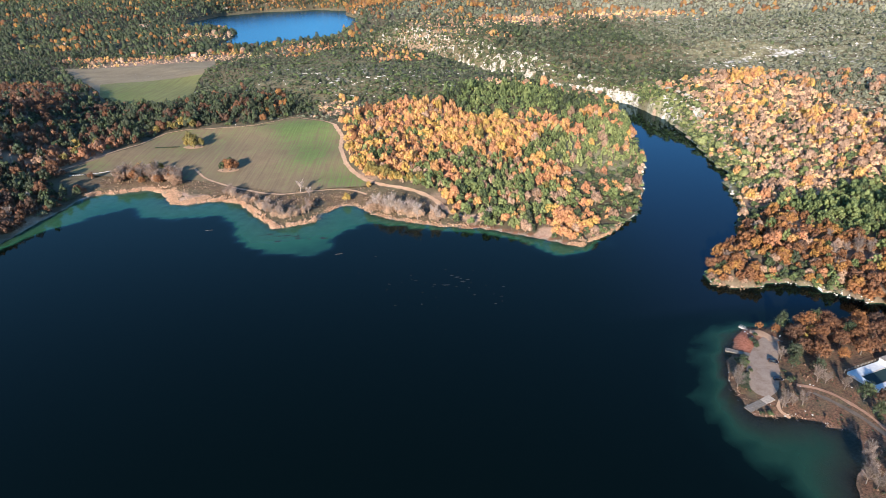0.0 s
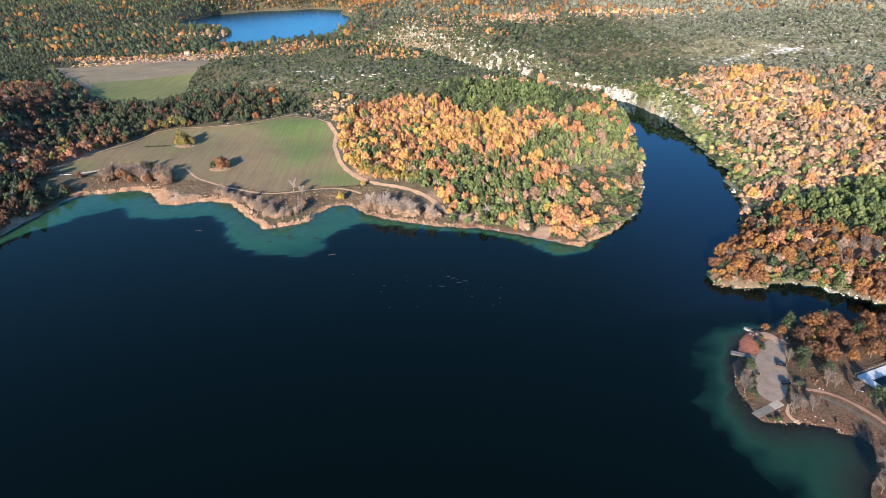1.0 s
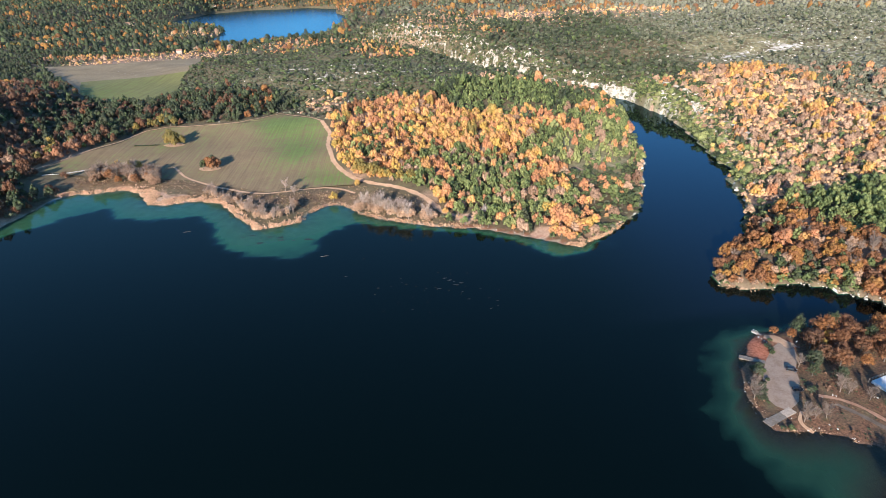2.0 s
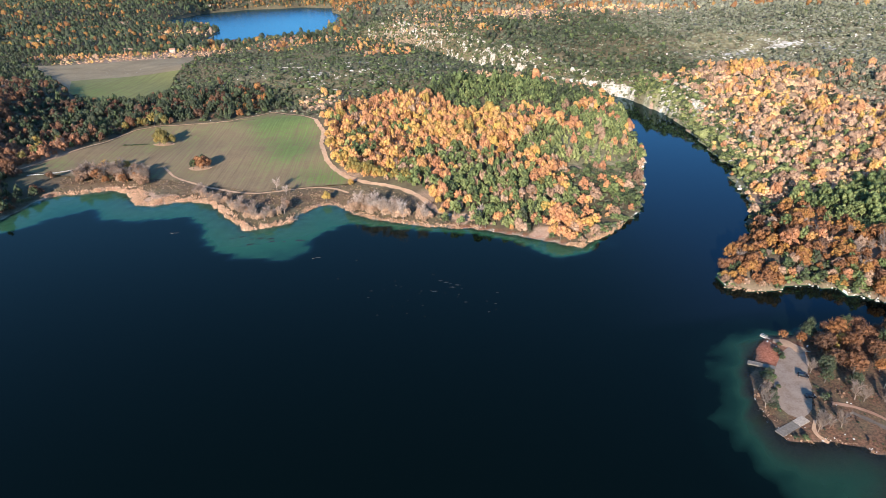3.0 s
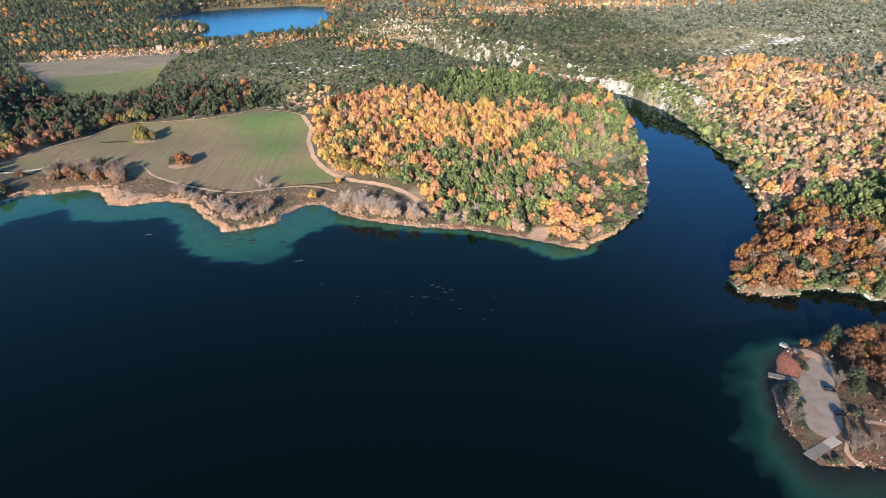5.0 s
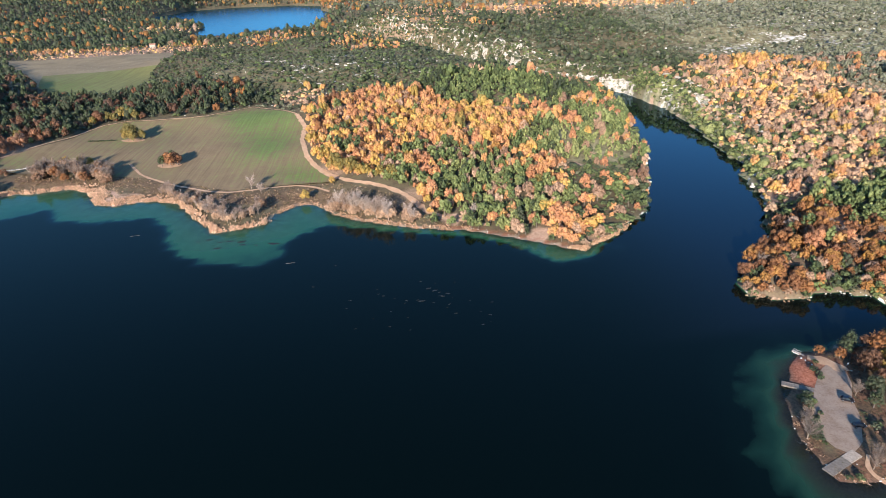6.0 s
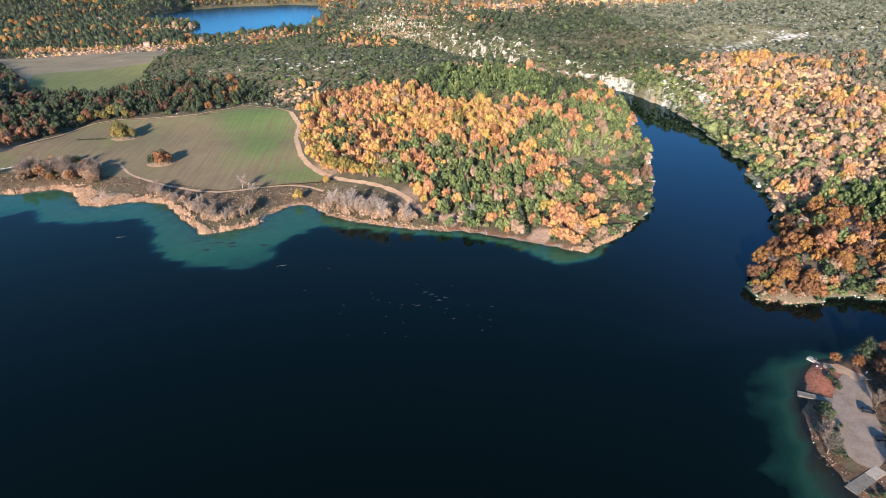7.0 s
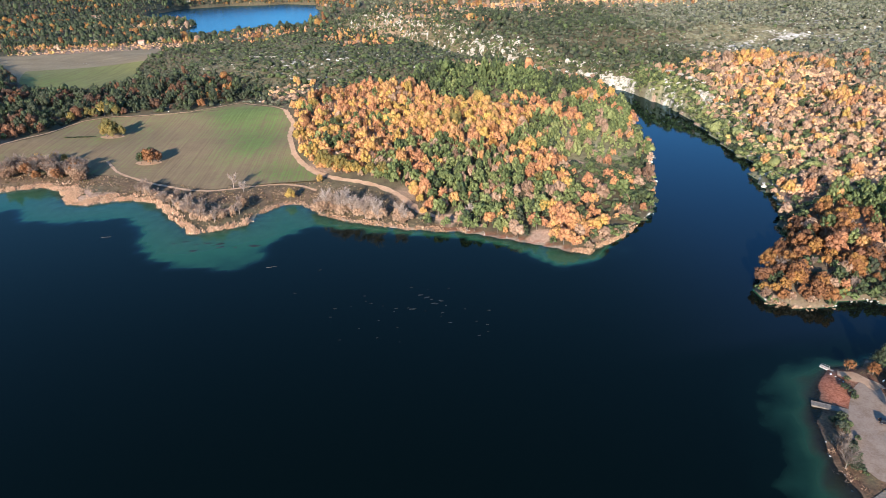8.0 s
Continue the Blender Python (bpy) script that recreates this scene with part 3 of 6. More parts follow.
wet = (gsd < 6).ravel()
keep = wet[quads].any(1) & (np.abs(gx.ravel()[quads]).max(1) < 1800)
used, inverse = np.unique(quads[keep], return_inverse=True)
lake_verts = np.stack([gx.ravel()[used], gy.ravel()[used], np.zeros(len(used))], 1)
water = new("water", mesh_from("water", lake_verts, inverse.reshape(-1, 4), water_material(), {"depth": np.maximum(-gz.ravel()[used], 0), "water_tone": np.maximum(smoothstep(3.0, 7.0, -gz.ravel()[used]) * smoothstep(480, 400, lake_verts[:, 1]) * smoothstep(170, 70, lake_verts[:, 0]), smoothstep(250, 230, lake_verts[:, 1])), "wind": 0.05 + 0.15 * smoothstep(900, 1250, lake_verts[:, 1])}, True))
tagged(water, "still dark blue lake water with turquoise shallows", "lake", kind="structure")


def drape(name, outline, step, lift, mat, label, category, lush=()):
    """A sheet laid over the ground inside an outline that each line of one y crosses once."""
    pts = np.array(outline, float)
    ys = np.linspace(pts[:, 1].min() + 0.05, pts[:, 1].max() - 0.05, int(np.ptp(pts[:, 1]) / step) + 2)
    n = int(np.ptp(pts[:, 0]) / step) + 2
    rows = []
    for v in ys:
        xs = [ax + (v - ay) * (bx - ax) / (by - ay) for (ax, ay), (bx, by) in zip(outline, outline[1:] + outline[:1]) if (ay > v) != (by > v)]
        rows.append(np.stack([np.linspace(min(xs), max(xs), n), np.full(n, v)], 1))
    p = np.array(rows)
    z = ground_height(p[..., 0], p[..., 1]) + lift
    q = (np.arange(len(ys) - 1)[:, None] * n + np.arange(n - 1)[None, :]).ravel()
    ob = new(name, mesh_from(name, np.concatenate([p, z[..., None]], -1).reshape(-1, 3), np.stack([q, q + 1, q + n + 1, q + n], 1), mat,
             {"lush": sum((np.exp(-((p[..., 0] - a) ** 2 + (p[..., 1] - b) ** 2) / c ** 2) for a, b, c in lush), np.zeros(p.shape[:2])).ravel()}, True))
    return tagged(ob, label, category, kind="structure")


def resample(pts, step):
    p = np.array(pts, float)
    d = np.r_[0, np.cumsum(np.hypot(*np.diff(p, axis=0).T))]
    s = np.linspace(0, d[-1], max(int(d[-1] / step), 2))
    q = np.stack([np.interp(s, d, p[:, 0]), np.interp(s, d, p[:, 1])], 1)
    for _ in range(3):
        q[1:-1] = (q[:-2] + 2 * q[1:-1] + q[2:]) / 4
    return q


def strip(name, pts, width, lift, mat, label, category="path"):
    """A track of uneven width laid along the ground."""
    q = resample(pts, 1.5)
    t = np.gradient(q, axis=0)
    nrm = np.stack([-t[:, 1], t[:, 0]], 1) / np.hypot(*t.T)[:, None]
    w = width * (1 + 0.2 * wave(q[:, 0], q[:, 1], 11, 40) + 0.15 * wave(q[:, 0], q[:, 1], 5, 41))
    across = np.linspace(-0.5, 0.5, 5)
    p = q[:, None, :] + nrm[:, None, :] * (across[None, :, None] * w[:, None, None])
    z = ground_height(p[..., 0], p[..., 1]) + lift
    n = 5
    f = (np.arange(len(q) - 1)[:, None] * n + np.arange(n - 1)[None, :]).ravel()
    ob = new(name, mesh_from(name, np.concatenate([p, z[..., None]], -1).reshape(-1, 3), np.stack([f, f + n, f + n + 1, f + 1], 1), mat, smooth=True))
    return tagged(ob, label, category, kind="structure")


def field_material(name, soil, grass, heading, rows=2.6):
    """Young crop in drill rows over bare soil, thicker in broad patches."""
    m, nodes, links, b = material(name, 0.95)
    big, mid, fine = noise_node(nodes, links, 90, 4), noise_node(nodes, links, 14, 5), noise_node(nodes, links, 2.4, 4, 0.75)
    geo = nodes.new("ShaderNodeNewGeometry")
    mp = nodes.new("ShaderNodeMapping")
    mp.inputs["Rotation"].default_value = (0, 0, radians(heading))
    links.new(geo.outputs["Position"], mp.inputs[0])
    mp.inputs["Scale"].default_value = (1 / rows, 1 / 60, 0.01)
    wv = nodes.new("ShaderNodeTexNoise")
    wv.inputs["Scale"].default_value, wv.inputs["Detail"].default_value, wv.inputs["Roughness"].default_value = 1.0, 3, 0.6
    links.new(mp.outputs[0], wv.inputs[0])
    lush = node(nodes, "Attribute", attribute_name="lush").outputs["Fac"]
    v = math_node(nodes, links, "ADD", math_node(nodes, links, "MULTIPLY_ADD", lush, 0.25, math_node(nodes, links, "MULTIPLY", big.outputs["Fac"], 0.9)), math_node(nodes, links, "MULTIPLY", mid.outputs["Fac"], 0.45))
    v = math_node(nodes, links, "ADD", v, math_node(nodes, links, "MULTIPLY_ADD", wv.outputs["Fac"], 0.8, -0.35))
    v = math_node(nodes, links, "ADD", v, math_node(nodes, links, "MULTIPLY_ADD", fine.outputs["Fac"], 0.8, -0.28))
    r = ramp(nodes, [(0.72, soil), (0.92, tuple((s + g) / 2 for s, g in zip(soil, grass))), (1.0, grass)])
    links.new(math_node(nodes, links, "MULTIPLY", v, 0.88), r.inputs[0])
    rows_dark = math_node(nodes, links, "MULTIPLY_ADD", wv.outputs["Fac"], 0.9, 0.55)
    clods = math_node(nodes, links, "MULTIPLY_ADD", math_node(nodes, links, "ADD", mid.outputs["Fac"], fine.outputs["Fac"]), 0.5, 0.5)
    shade = nodes.new("ShaderNodeHueSaturation")
    links.new(math_node(nodes, links, "MULTIPLY", rows_dark, clods), shade.inputs["Value"])
    links.new(r.outputs[0], shade.inputs["Color"])
    links.new(shade.outputs[0], b.inputs["Base Color"])
    bn = nodes.new("ShaderNodeBump")
    bn.inputs["Strength"].default_value, bn.inputs["Distance"].default_value = 0.5, 0.25
    links.new(math_node(nodes, links, "ADD", fine.outputs["Fac"], wv.outputs["Fac"]), bn.inputs["Height"])
    links.new(bn.outputs[0], b.inputs["Normal"])
    return m


TRACK = surface("track_earth", [(0.4, 0.225, 0.125), (0.54, 0.33, 0.195), (0.66, 0.43, 0.28)], 4, 0.6, 0.2)
LOT_GRAVEL = surface("grey_gravel", [(0.22, 0.14, 0.09), (0.32, 0.228, 0.165), (0.4, 0.3, 0.22)], 4, 0.5, 0.1)
drape("field", FIELD, 3.0, 0.14, field_material("young_crop", (0.235, 0.162, 0.088), (0.15, 0.19, 0.055), 12, 1.4), "sown field with thin green young crop in rows", "field",
      [(-112, 575, 32), (-98, 525, 26), (-100, 480, 22), (-62, 432, 22), (-130, 560, 20)])
drape("field_far", FIELD_FAR, 8.0, 0.5, surface("stubble", [(0.2, 0.145, 0.08), (0.27, 0.2, 0.115), (0.36, 0.27, 0.155)], 30, 2.5, 0.3), "pale ploughed far field before woods", "field")
drape("field_green", [(-458, 858), (-400, 868), (-322, 884), (-321, 859), (-292, 740), (-318, 706), (-355, 706), (-405, 750)], 8.0, 0.7, field_material("far_crop", (0.2, 0.185, 0.065), (0.15, 0.185, 0.05), 70), "green lower half of the far field", "field")
drape("car_park", LOT, 1.5, 0.10, LOT_GRAVEL, "grey gravel car park beside the water", "car park")
strip("track_field", TRACK_FIELD, 1.9, 0.26, TRACK, "narrow pale earth track along the field")
strip("track_edge", TRACK_EDGE, 3.7, 0.24, TRACK, "pale earth track between the field and the wood")
strip("track_north", TRACK_NORTH, 1.3, 0.24, TRACK, "thin earth track along the field's upper edge")
RED_TRACK = surface("red_track_earth", [(0.3, 0.15, 0.09), (0.48, 0.28, 0.18)], 3, 0.5, 0.2)
strip("track_landing", TRACK_LANDING, 1.5, 0.16, RED_TRACK, "pale earth track behind the landing")
strip("sand_path", [(135.5, 172.5), (132, 168.5), (131.5, 165.5), (134, 162.6)], 1.5, 0.14, TRACK, "pale sandy path down to the water")
strip("sand_patch", [(147, 219.5), (150, 217.5), (153, 214), (154, 210)], 4.6, 0.15, TRACK, "bare orange earth above the red beach", "bare earth")
strip("shore_path", [(12, 369), (20, 363.5), (28, 358), (37, 354), (46, 349)], 2.8, 0.22, TRACK, "pale earth path above the headland shore")
strip("road_landing", ROAD_LANDING, 1.8, 0.14, surface("worn_road", [(0.09, 0.07, 0.05), (0.2, 0.15, 0.115)], 3, 0.5, 0.2), "worn earth road through scrub", "road")


for cx, cy, a, b in ((-165, 467.5, 8.5, 5.5), (-215, 531, 9, 5.5)):
    drape("bare_earth", [(cx + a * math.cos(k * 0.3491) * (1 + 0.12 * math.sin(5 * k)), cy + b * math.sin(k * 0.3491)) for k in range(18)], 1.2, 0.3, TRACK, "bare pinkish earth under the field's trees", "bare earth")


# ---- trees ----
def sphere_mesh(levels):
    bm = bmesh.new()
    bmesh.ops.create_icosphere(bm, subdivisions=levels, radius=1)
    v = np.array([x.co for x in bm.verts])
    f = np.array([[q.index for q in x.verts] for x in bm.faces])
    bm.free()
    return v, f


SPHERES = {1: sphere_mesh(1), 2: sphere_mesh(2)}


def crown_shape(seed, clumps, spread, clump_r, tall, leaves, leaf, point=0.0, upright=0.9):
    """A crown of unit radius whose middle is at 0: uneven clumps of foliage with hollows between, and leaf sprays standing out of them."""
    r = np.random.RandomState(seed)
    i = np.arange(clumps) + 0.5
    z = 1 - 1.4 * i / clumps if clumps > 1 else np.zeros(1)
    ang = i * 2.39996 + r.uniform(0, 6.28)
    c = np.stack([np.sqrt(1 - z * z) * np.cos(ang), np.sqrt(1 - z * z) * np.sin(ang), z], 1) * (spread * r.uniform(0.72, 1.15, clumps))[:, None]
    taper = 1 - point * np.clip((z + 0.4) / 1.4, 0, 1)
    c[:, :2] *= taper[:, None]
    c[:, 2] *= tall
    rad = clump_r * r.uniform(0.72, 1.22, clumps) * (0.5 + 0.5 * taper)
    v0, f0 = SPHERES[1]
    verts, faces = [], []
    for k in range(clumps):
        v = c[k] + v0 @ np.array(Euler(r.uniform(0, 6.28, 3)).to_matrix()) * r.uniform(0.58, 1.32, (len(v0), 1)) * rad[k] * [1, 1, upright]
        mid = v[f0].mean(1)
        shown = (mid[:, 2] - c[k, 2] > -0.62 * rad[k]) | (c[k, 2] > 0.3)
        for j in range(clumps):
            if j != k:
                shown &= np.linalg.norm(mid - c[j], axis=1) > rad[j] * 0.74
        f = f0[shown]
        used, f = np.unique(f, return_inverse=True)
        faces.append(f.reshape(-1, 3) + sum(len(q) for q in verts))
        verts.append(v[used])
    verts, faces = np.concatenate(verts), np.concatenate(faces)
    if not leaves:
        return verts, faces
    k = r.randint(0, clumps, leaves * 3)
    d = r.normal(size=(leaves * 3, 3))
    d[:, 2] = d[:, 2] + 0.35
    d /= np.linalg.norm(d, axis=1)[:, None]
    p = c[k] + d * (rad[k] * r.uniform(0.9, 1.22 if leaves < 1000 else 1.75, len(k)))[:, None]
    free = np.ones(len(p), bool)
    for cc, rr in zip(c, rad):
        free &= np.linalg.norm(p - cc, axis=1) > rr * 0.86
    sel = np.flatnonzero(free)[:leaves]
    p, d = p[sel], d[sel] + 0.4 * r.normal(size=(len(sel), 3))
    d /= np.linalg.norm(d, axis=1)[:, None]
    a = np.cross(d, r.normal(size=d.shape))
    a /= np.linalg.norm(a, axis=1)[:, None]
    e = np.cross(d, a)
    size = leaf * r.uniform(0.6, 1.35, len(sel))
    tri = []
    for ang in (0, 2.1, 4.2):
        aa = ang + r.uniform(-0.5, 0.5, len(sel))
        tri.append(p + (a * np.cos(aa)[:, None] + e * np.sin(aa)[:, None]) * (size * r.uniform(0.7, 1.2, len(sel)))[:, None])
    lv = np.stack(tri, 1).reshape(-1, 3)
    return np.concatenate([verts, lv]), np.concatenate([faces, np.arange(len(lv)).reshape(-1, 3) + len(verts)])


def twig_shape(seed, limbs, twigs):
    """A leafless tree of unit height: trunk, forking limbs and a haze of thin twigs."""
    r = np.random.RandomState(seed)
    verts, faces = [], []

    def stick(a, b, ra, rb):
        d = (b - a) / (np.linalg.norm(b - a) + 1e-9)
        u = np.cross(d, [0.3, 0.9, 0.2])
        u /= np.linalg.norm(u)
        w = np.cross(d, u)
        n = len(verts)
        for q, rr in ((a, ra), (b, rb)):
            for ang in (0, 2.094, 4.189):
                verts.append(q + (u * math.cos(ang) + w * math.sin(ang)) * rr)
        for i in range(3):
            j = (i + 1) % 3
            faces.extend([(n + i, n + j, n + 3 + j), (n + i, n + 3 + j, n + 3 + i)])

    top = np.array([r.uniform(-0.04, 0.04), r.uniform(-0.04, 0.04), 0.55])
    stick(np.zeros(3), top, 0.022, 0.013)
    ends = []
    for _ in range(limbs):
        s = r.uniform(0.3, 1)
        a, ang = top * s, r.uniform(0, 6.28)
        b = a + np.array([math.cos(ang) * 0.2, math.sin(ang) * 0.2, r.uniform(0.22, 0.4)]) * r.uniform(0.6, 1.1)
        stick(a, b, 0.008, 0.0035)
        ends.append((a, b))
    for _ in range(twigs):
        a, b = ends[r.randint(len(ends))]
        s = a + (b - a) * r.uniform(0.35, 1)
        d = r.normal(size=3) * 0.6 + (b - a) * 3
        d[2] = abs(d[2]) * 0.8
        e = s + d / np.linalg.norm(d) * r.uniform(0.08, 0.2)
        side = np.cross(d, r.normal(size=3))
        side *= (0.0043 if twigs > 300 else 0.009) / np.linalg.norm(side)
        n = len(verts)
        verts.extend([s - side, s + side, e])
        faces.append((n, n + 1, n + 2))
    return np.array(verts), np.array(faces)


def trunk_shape(height, r0, lean=0.1, seed=0):
    """A tapered trunk with a bend and three limbs that reach into the crown."""
    r = np.random.RandomState(seed)
    verts, faces = [], []

    def limb(path, r0, r1):
        n0 = len(verts)
        for i, q in enumerate(path):
            rr = r0 + (r1 - r0) * i / (len(path) - 1)
            for k in range(5):
                verts.append((q[0] + rr * math.cos(k * 1.2566), q[1] + rr * math.sin(k * 1.2566), q[2]))
        for i in range(len(path) - 1):
            for k in range(5):
                a, b = n0 + i * 5 + k, n0 + i * 5 + (k + 1) % 5
                faces.extend([(a, b, b + 5), (a, b + 5, a + 5)])

    bend = r.uniform(-lean, lean, 2) * height
    limb([(0, 0, -0.6), (bend[0] * 0.3, bend[1] * 0.3, height * 0.4), (bend[0], bend[1], height)], r0 * 1.2, r0 * 0.45)
    for _ in range(3):
        a = r.uniform(0, 6.28)
        s = (bend[0] * 0.6, bend[1] * 0.6, height * r.uniform(0.45, 0.7))
        limb([s, (s[0] + math.cos(a) * height * 0.28, s[1] + math.sin(a) * height * 0.28, s[2] + height * 0.28)], r0 * 0.5, r0 * 0.2)
    return np.array(verts), np.array(faces)


def crowns(level):
    """Crown variants of each growth: 0 near, 1 middle, 2 plateau, 3 far, 4 standing singly, 5 standing singly and close, 6 closest."""
    n, clump_r, spread, leaves, leaf = ((11, 0.36, 0.65, 36, 0.1), (7, 0.44, 0.58, 10, 0.12), (3, 0.58, 0.45, 0, 0), (1, 0.95, 0.0, 0, 0), (12, 0.37, 0.64, 60, 0.09), (17, 0.33, 0.68, 210, 0.065), (22, 0.24, 0.66, 1300, 0.05))[level]
    m = max(n * 5 // 9, 1) if n > 4 else max(n - 1, 1)
    leafy = [crown_shape(10 + i, n, spread, clump_r, 1.1, leaves, leaf, 0.15, 1.2) for i in range(6)]
    piny = [crown_shape(30 + i, n, spread * 1.02, clump_r * 0.94, 1.15, int(leaves * 1.3), leaf, 0.4) for i in range(6)]
    bushy = [crown_shape(50 + i, m, spread * 0.95, clump_r * (1.15 if n > 1 else 1), 0.7, leaves // 2, leaf) for i in range(6)]
    return {"leafy": leafy, "piny": piny, "bushy": bushy}


CROWNS = [crowns(i) for i in range(7)]
BARE = [[twig_shape(70 + i, 26, 760) for i in range(3)], [twig_shape(80 + i, 9, 60) for i in range(3)], [twig_shape(90 + i, 5, 14) for i in range(3)]]


def scatter(x0, x1, y0, y1, step, seed):
    """Jittered places on land, clear of fields, tracks and clearings."""
    r = np.random.RandomState(seed)
    x, y = np.meshgrid(np.arange(x0, x1, step), np.arange(y0, y1, step))
    x, y = x.ravel() + r.uniform(-0.48, 0.48, x.size) * step, y.ravel() + r.uniform(-0.48, 0.48, y.size) * step
    ok = (sd := shore_distance(x, y)) > 1.6
    ok &= (x > -0.8 * y - 60) & (x < 0.76 * y + 60) & ((y < 1200) | (sd > 4)) & ((x < -150) | (y < 2300) & (x < 200) | (y < 1680))
    for outline in (FIELD, FIELD_FAR, LOT):
        ok &= ~inside(x, y, outline)
    for line, w in ((TRACK_FIELD, 2.5), (TRACK_EDGE, 4), (TRACK_NORTH, 2.5), (TRACK_LANDING, 3), (ROAD_LANDING, 3)):
        ok &= polyline_distance(x, y, line) > w
    for cx, cy, cr in CLEARINGS:
        ok &= np.hypot(x - cx, y - cy) > cr
    # the open strip between field and lake carries its own planting
    ok &= ~(inside(x, y, [(-300, 400), (-270, 455), (-190, 470), (-110, 418), (-40, 418), (0, 396), (12, 368), (14, 340), (-60, 330), (-300, 330)]) & (x > -262))
    ok &= ~((y < 232) & (x < 320) & (x > 100))
    ok &= (polyline_distance(x, y, [(256, 640), (266, 590), (256, 520), (252, 470), (240, 430)]) > 13) | (r.rand(len(x)) < 0.85)   # grassy river bank
    ok &= (r.rand(len(x)) < 0.72) | (np.hypot((x - 136) / 30, (y - 458) / 48) > 1)
    ok &= (polyline_distance(x, y, RIM_CLEARING) > 8 + 7 * wave(x, y, 30, 44)) | (r.rand(len(x)) < 0.45)
    return x[ok], y[ok], r


def growth_at(x, y, r):
    """Index into KINDS for each place, from the nearest thickets, with ragged borders."""
    score = np.zeros((len(KINDS), len(x)))
    for i, kind in enumerate(KINDS):
        for bx, by, br in GROWTH[kind]:
            d2 = ((x - bx) ** 2 + (y - by) ** 2) / (br * 1.15) ** 2
            score[i] = np.maximum(score[i], np.exp(-d2) + 0.02 / (1 + d2))
        score[i] *= 1 + 0.35 * wave(x, y, 26, 60 + i)
        score[i] *= r.lognormal(0, 0.42, len(x))
    return score.argmax(0)


TONES = {"yellow": (0.62, 0.94), "orange": (0.34, 0.86), "amber": (0.05, 1.0), "pine": (0.44, 0.58), "young_pine": (0.63, 0.95), "scrub": (0.3, 0.62), "sparse": (0.03, 0.42), "russet": (0.1, 0.9), "bare": (0.1, 0.7), "brush": (0, 1)}
SIZES = {"yellow": (2.8, 1.15), "orange": (2.5, 1.15), "amber": (2.1, 0.68), "pine": (2.7, 1.3), "young_pine": (2.6, 1.3), "scrub": (2.5, 0.85), "sparse": (1.6, 0.75), "russet": (2.9, 1.0), "bare": (7.0, 1.0), "brush": (2.6, 1.0)}
SHAPE = {"yellow": "leafy", "orange": "leafy", "amber": "leafy", "pine": "piny", "young_pine": "piny", "scrub": "bushy", "sparse": "bushy", "russet": "leafy", "brush": "leafy"}
MATS = {"yellow": AUTUMN, "orange": AUTUMN, "amber": PEACH, "brush": BRUSH, "russet": RUST, "pine": GREEN, "young_pine": GREEN, "scrub": GREEN, "sparse": GREEN, "bare": TWIGS}
LABELS = {"yellow": ("oak_tree", "broad oak with yellow autumn leaves"), "orange": ("oak_tree", "rounded oak with orange autumn leaves in the wood"), "amber": ("oak_tree", "small oak with pinkish orange autumn leaves"),
          "russet": ("oak_tree", "oak with rust-brown autumn leaves above the shore"), "pine": ("pine_tree", "dark green pine with a dense tufted crown"), "young_pine": ("pine_tree", "light green young pine with an upright crown"),
          "scrub": ("holm_oak", "low dark olive-green holm oak on rocky ground"), "sparse": ("shrub", "small grey-green shrub on stony ground"), "bare": ("bare_tree", "leafless grey tree with fine twigs"), "brush": ("brush_tree", "leafless pinkish-brown brush near the shore")}


def mixed(kind, r, near):
    """A wood is never of one sort: some trees take a neighbour's kind."""
    swap = {"orange": ["pine", "russet", "brush", "yellow", "yellow", "yellow", "young_pine"], "yellow": ["orange", "orange", "orange", "russet", "young_pine"], "amber": ["scrub", "scrub", "sparse", "orange", "yellow", "brush", "brush"], "pine": ["pine", "pine", "scrub", "scrub"], "young_pine": ["orange", "pine", "brush", "brush"],
            "scrub": ["sparse", "sparse", "pine"], "sparse": ["sparse", "scrub"], "russet": ["brush", "bare", "scrub", "pine", "russet"], "bare": ["russet"], "brush": ["amber", "amber", "sparse", "russet"]}
    if near and kind == "scrub" and r.rand() < 0.4:
        return "orange" if r.rand() < 0.5 else "brush"
    return swap[kind][r.randint(len(swap[kind]))]


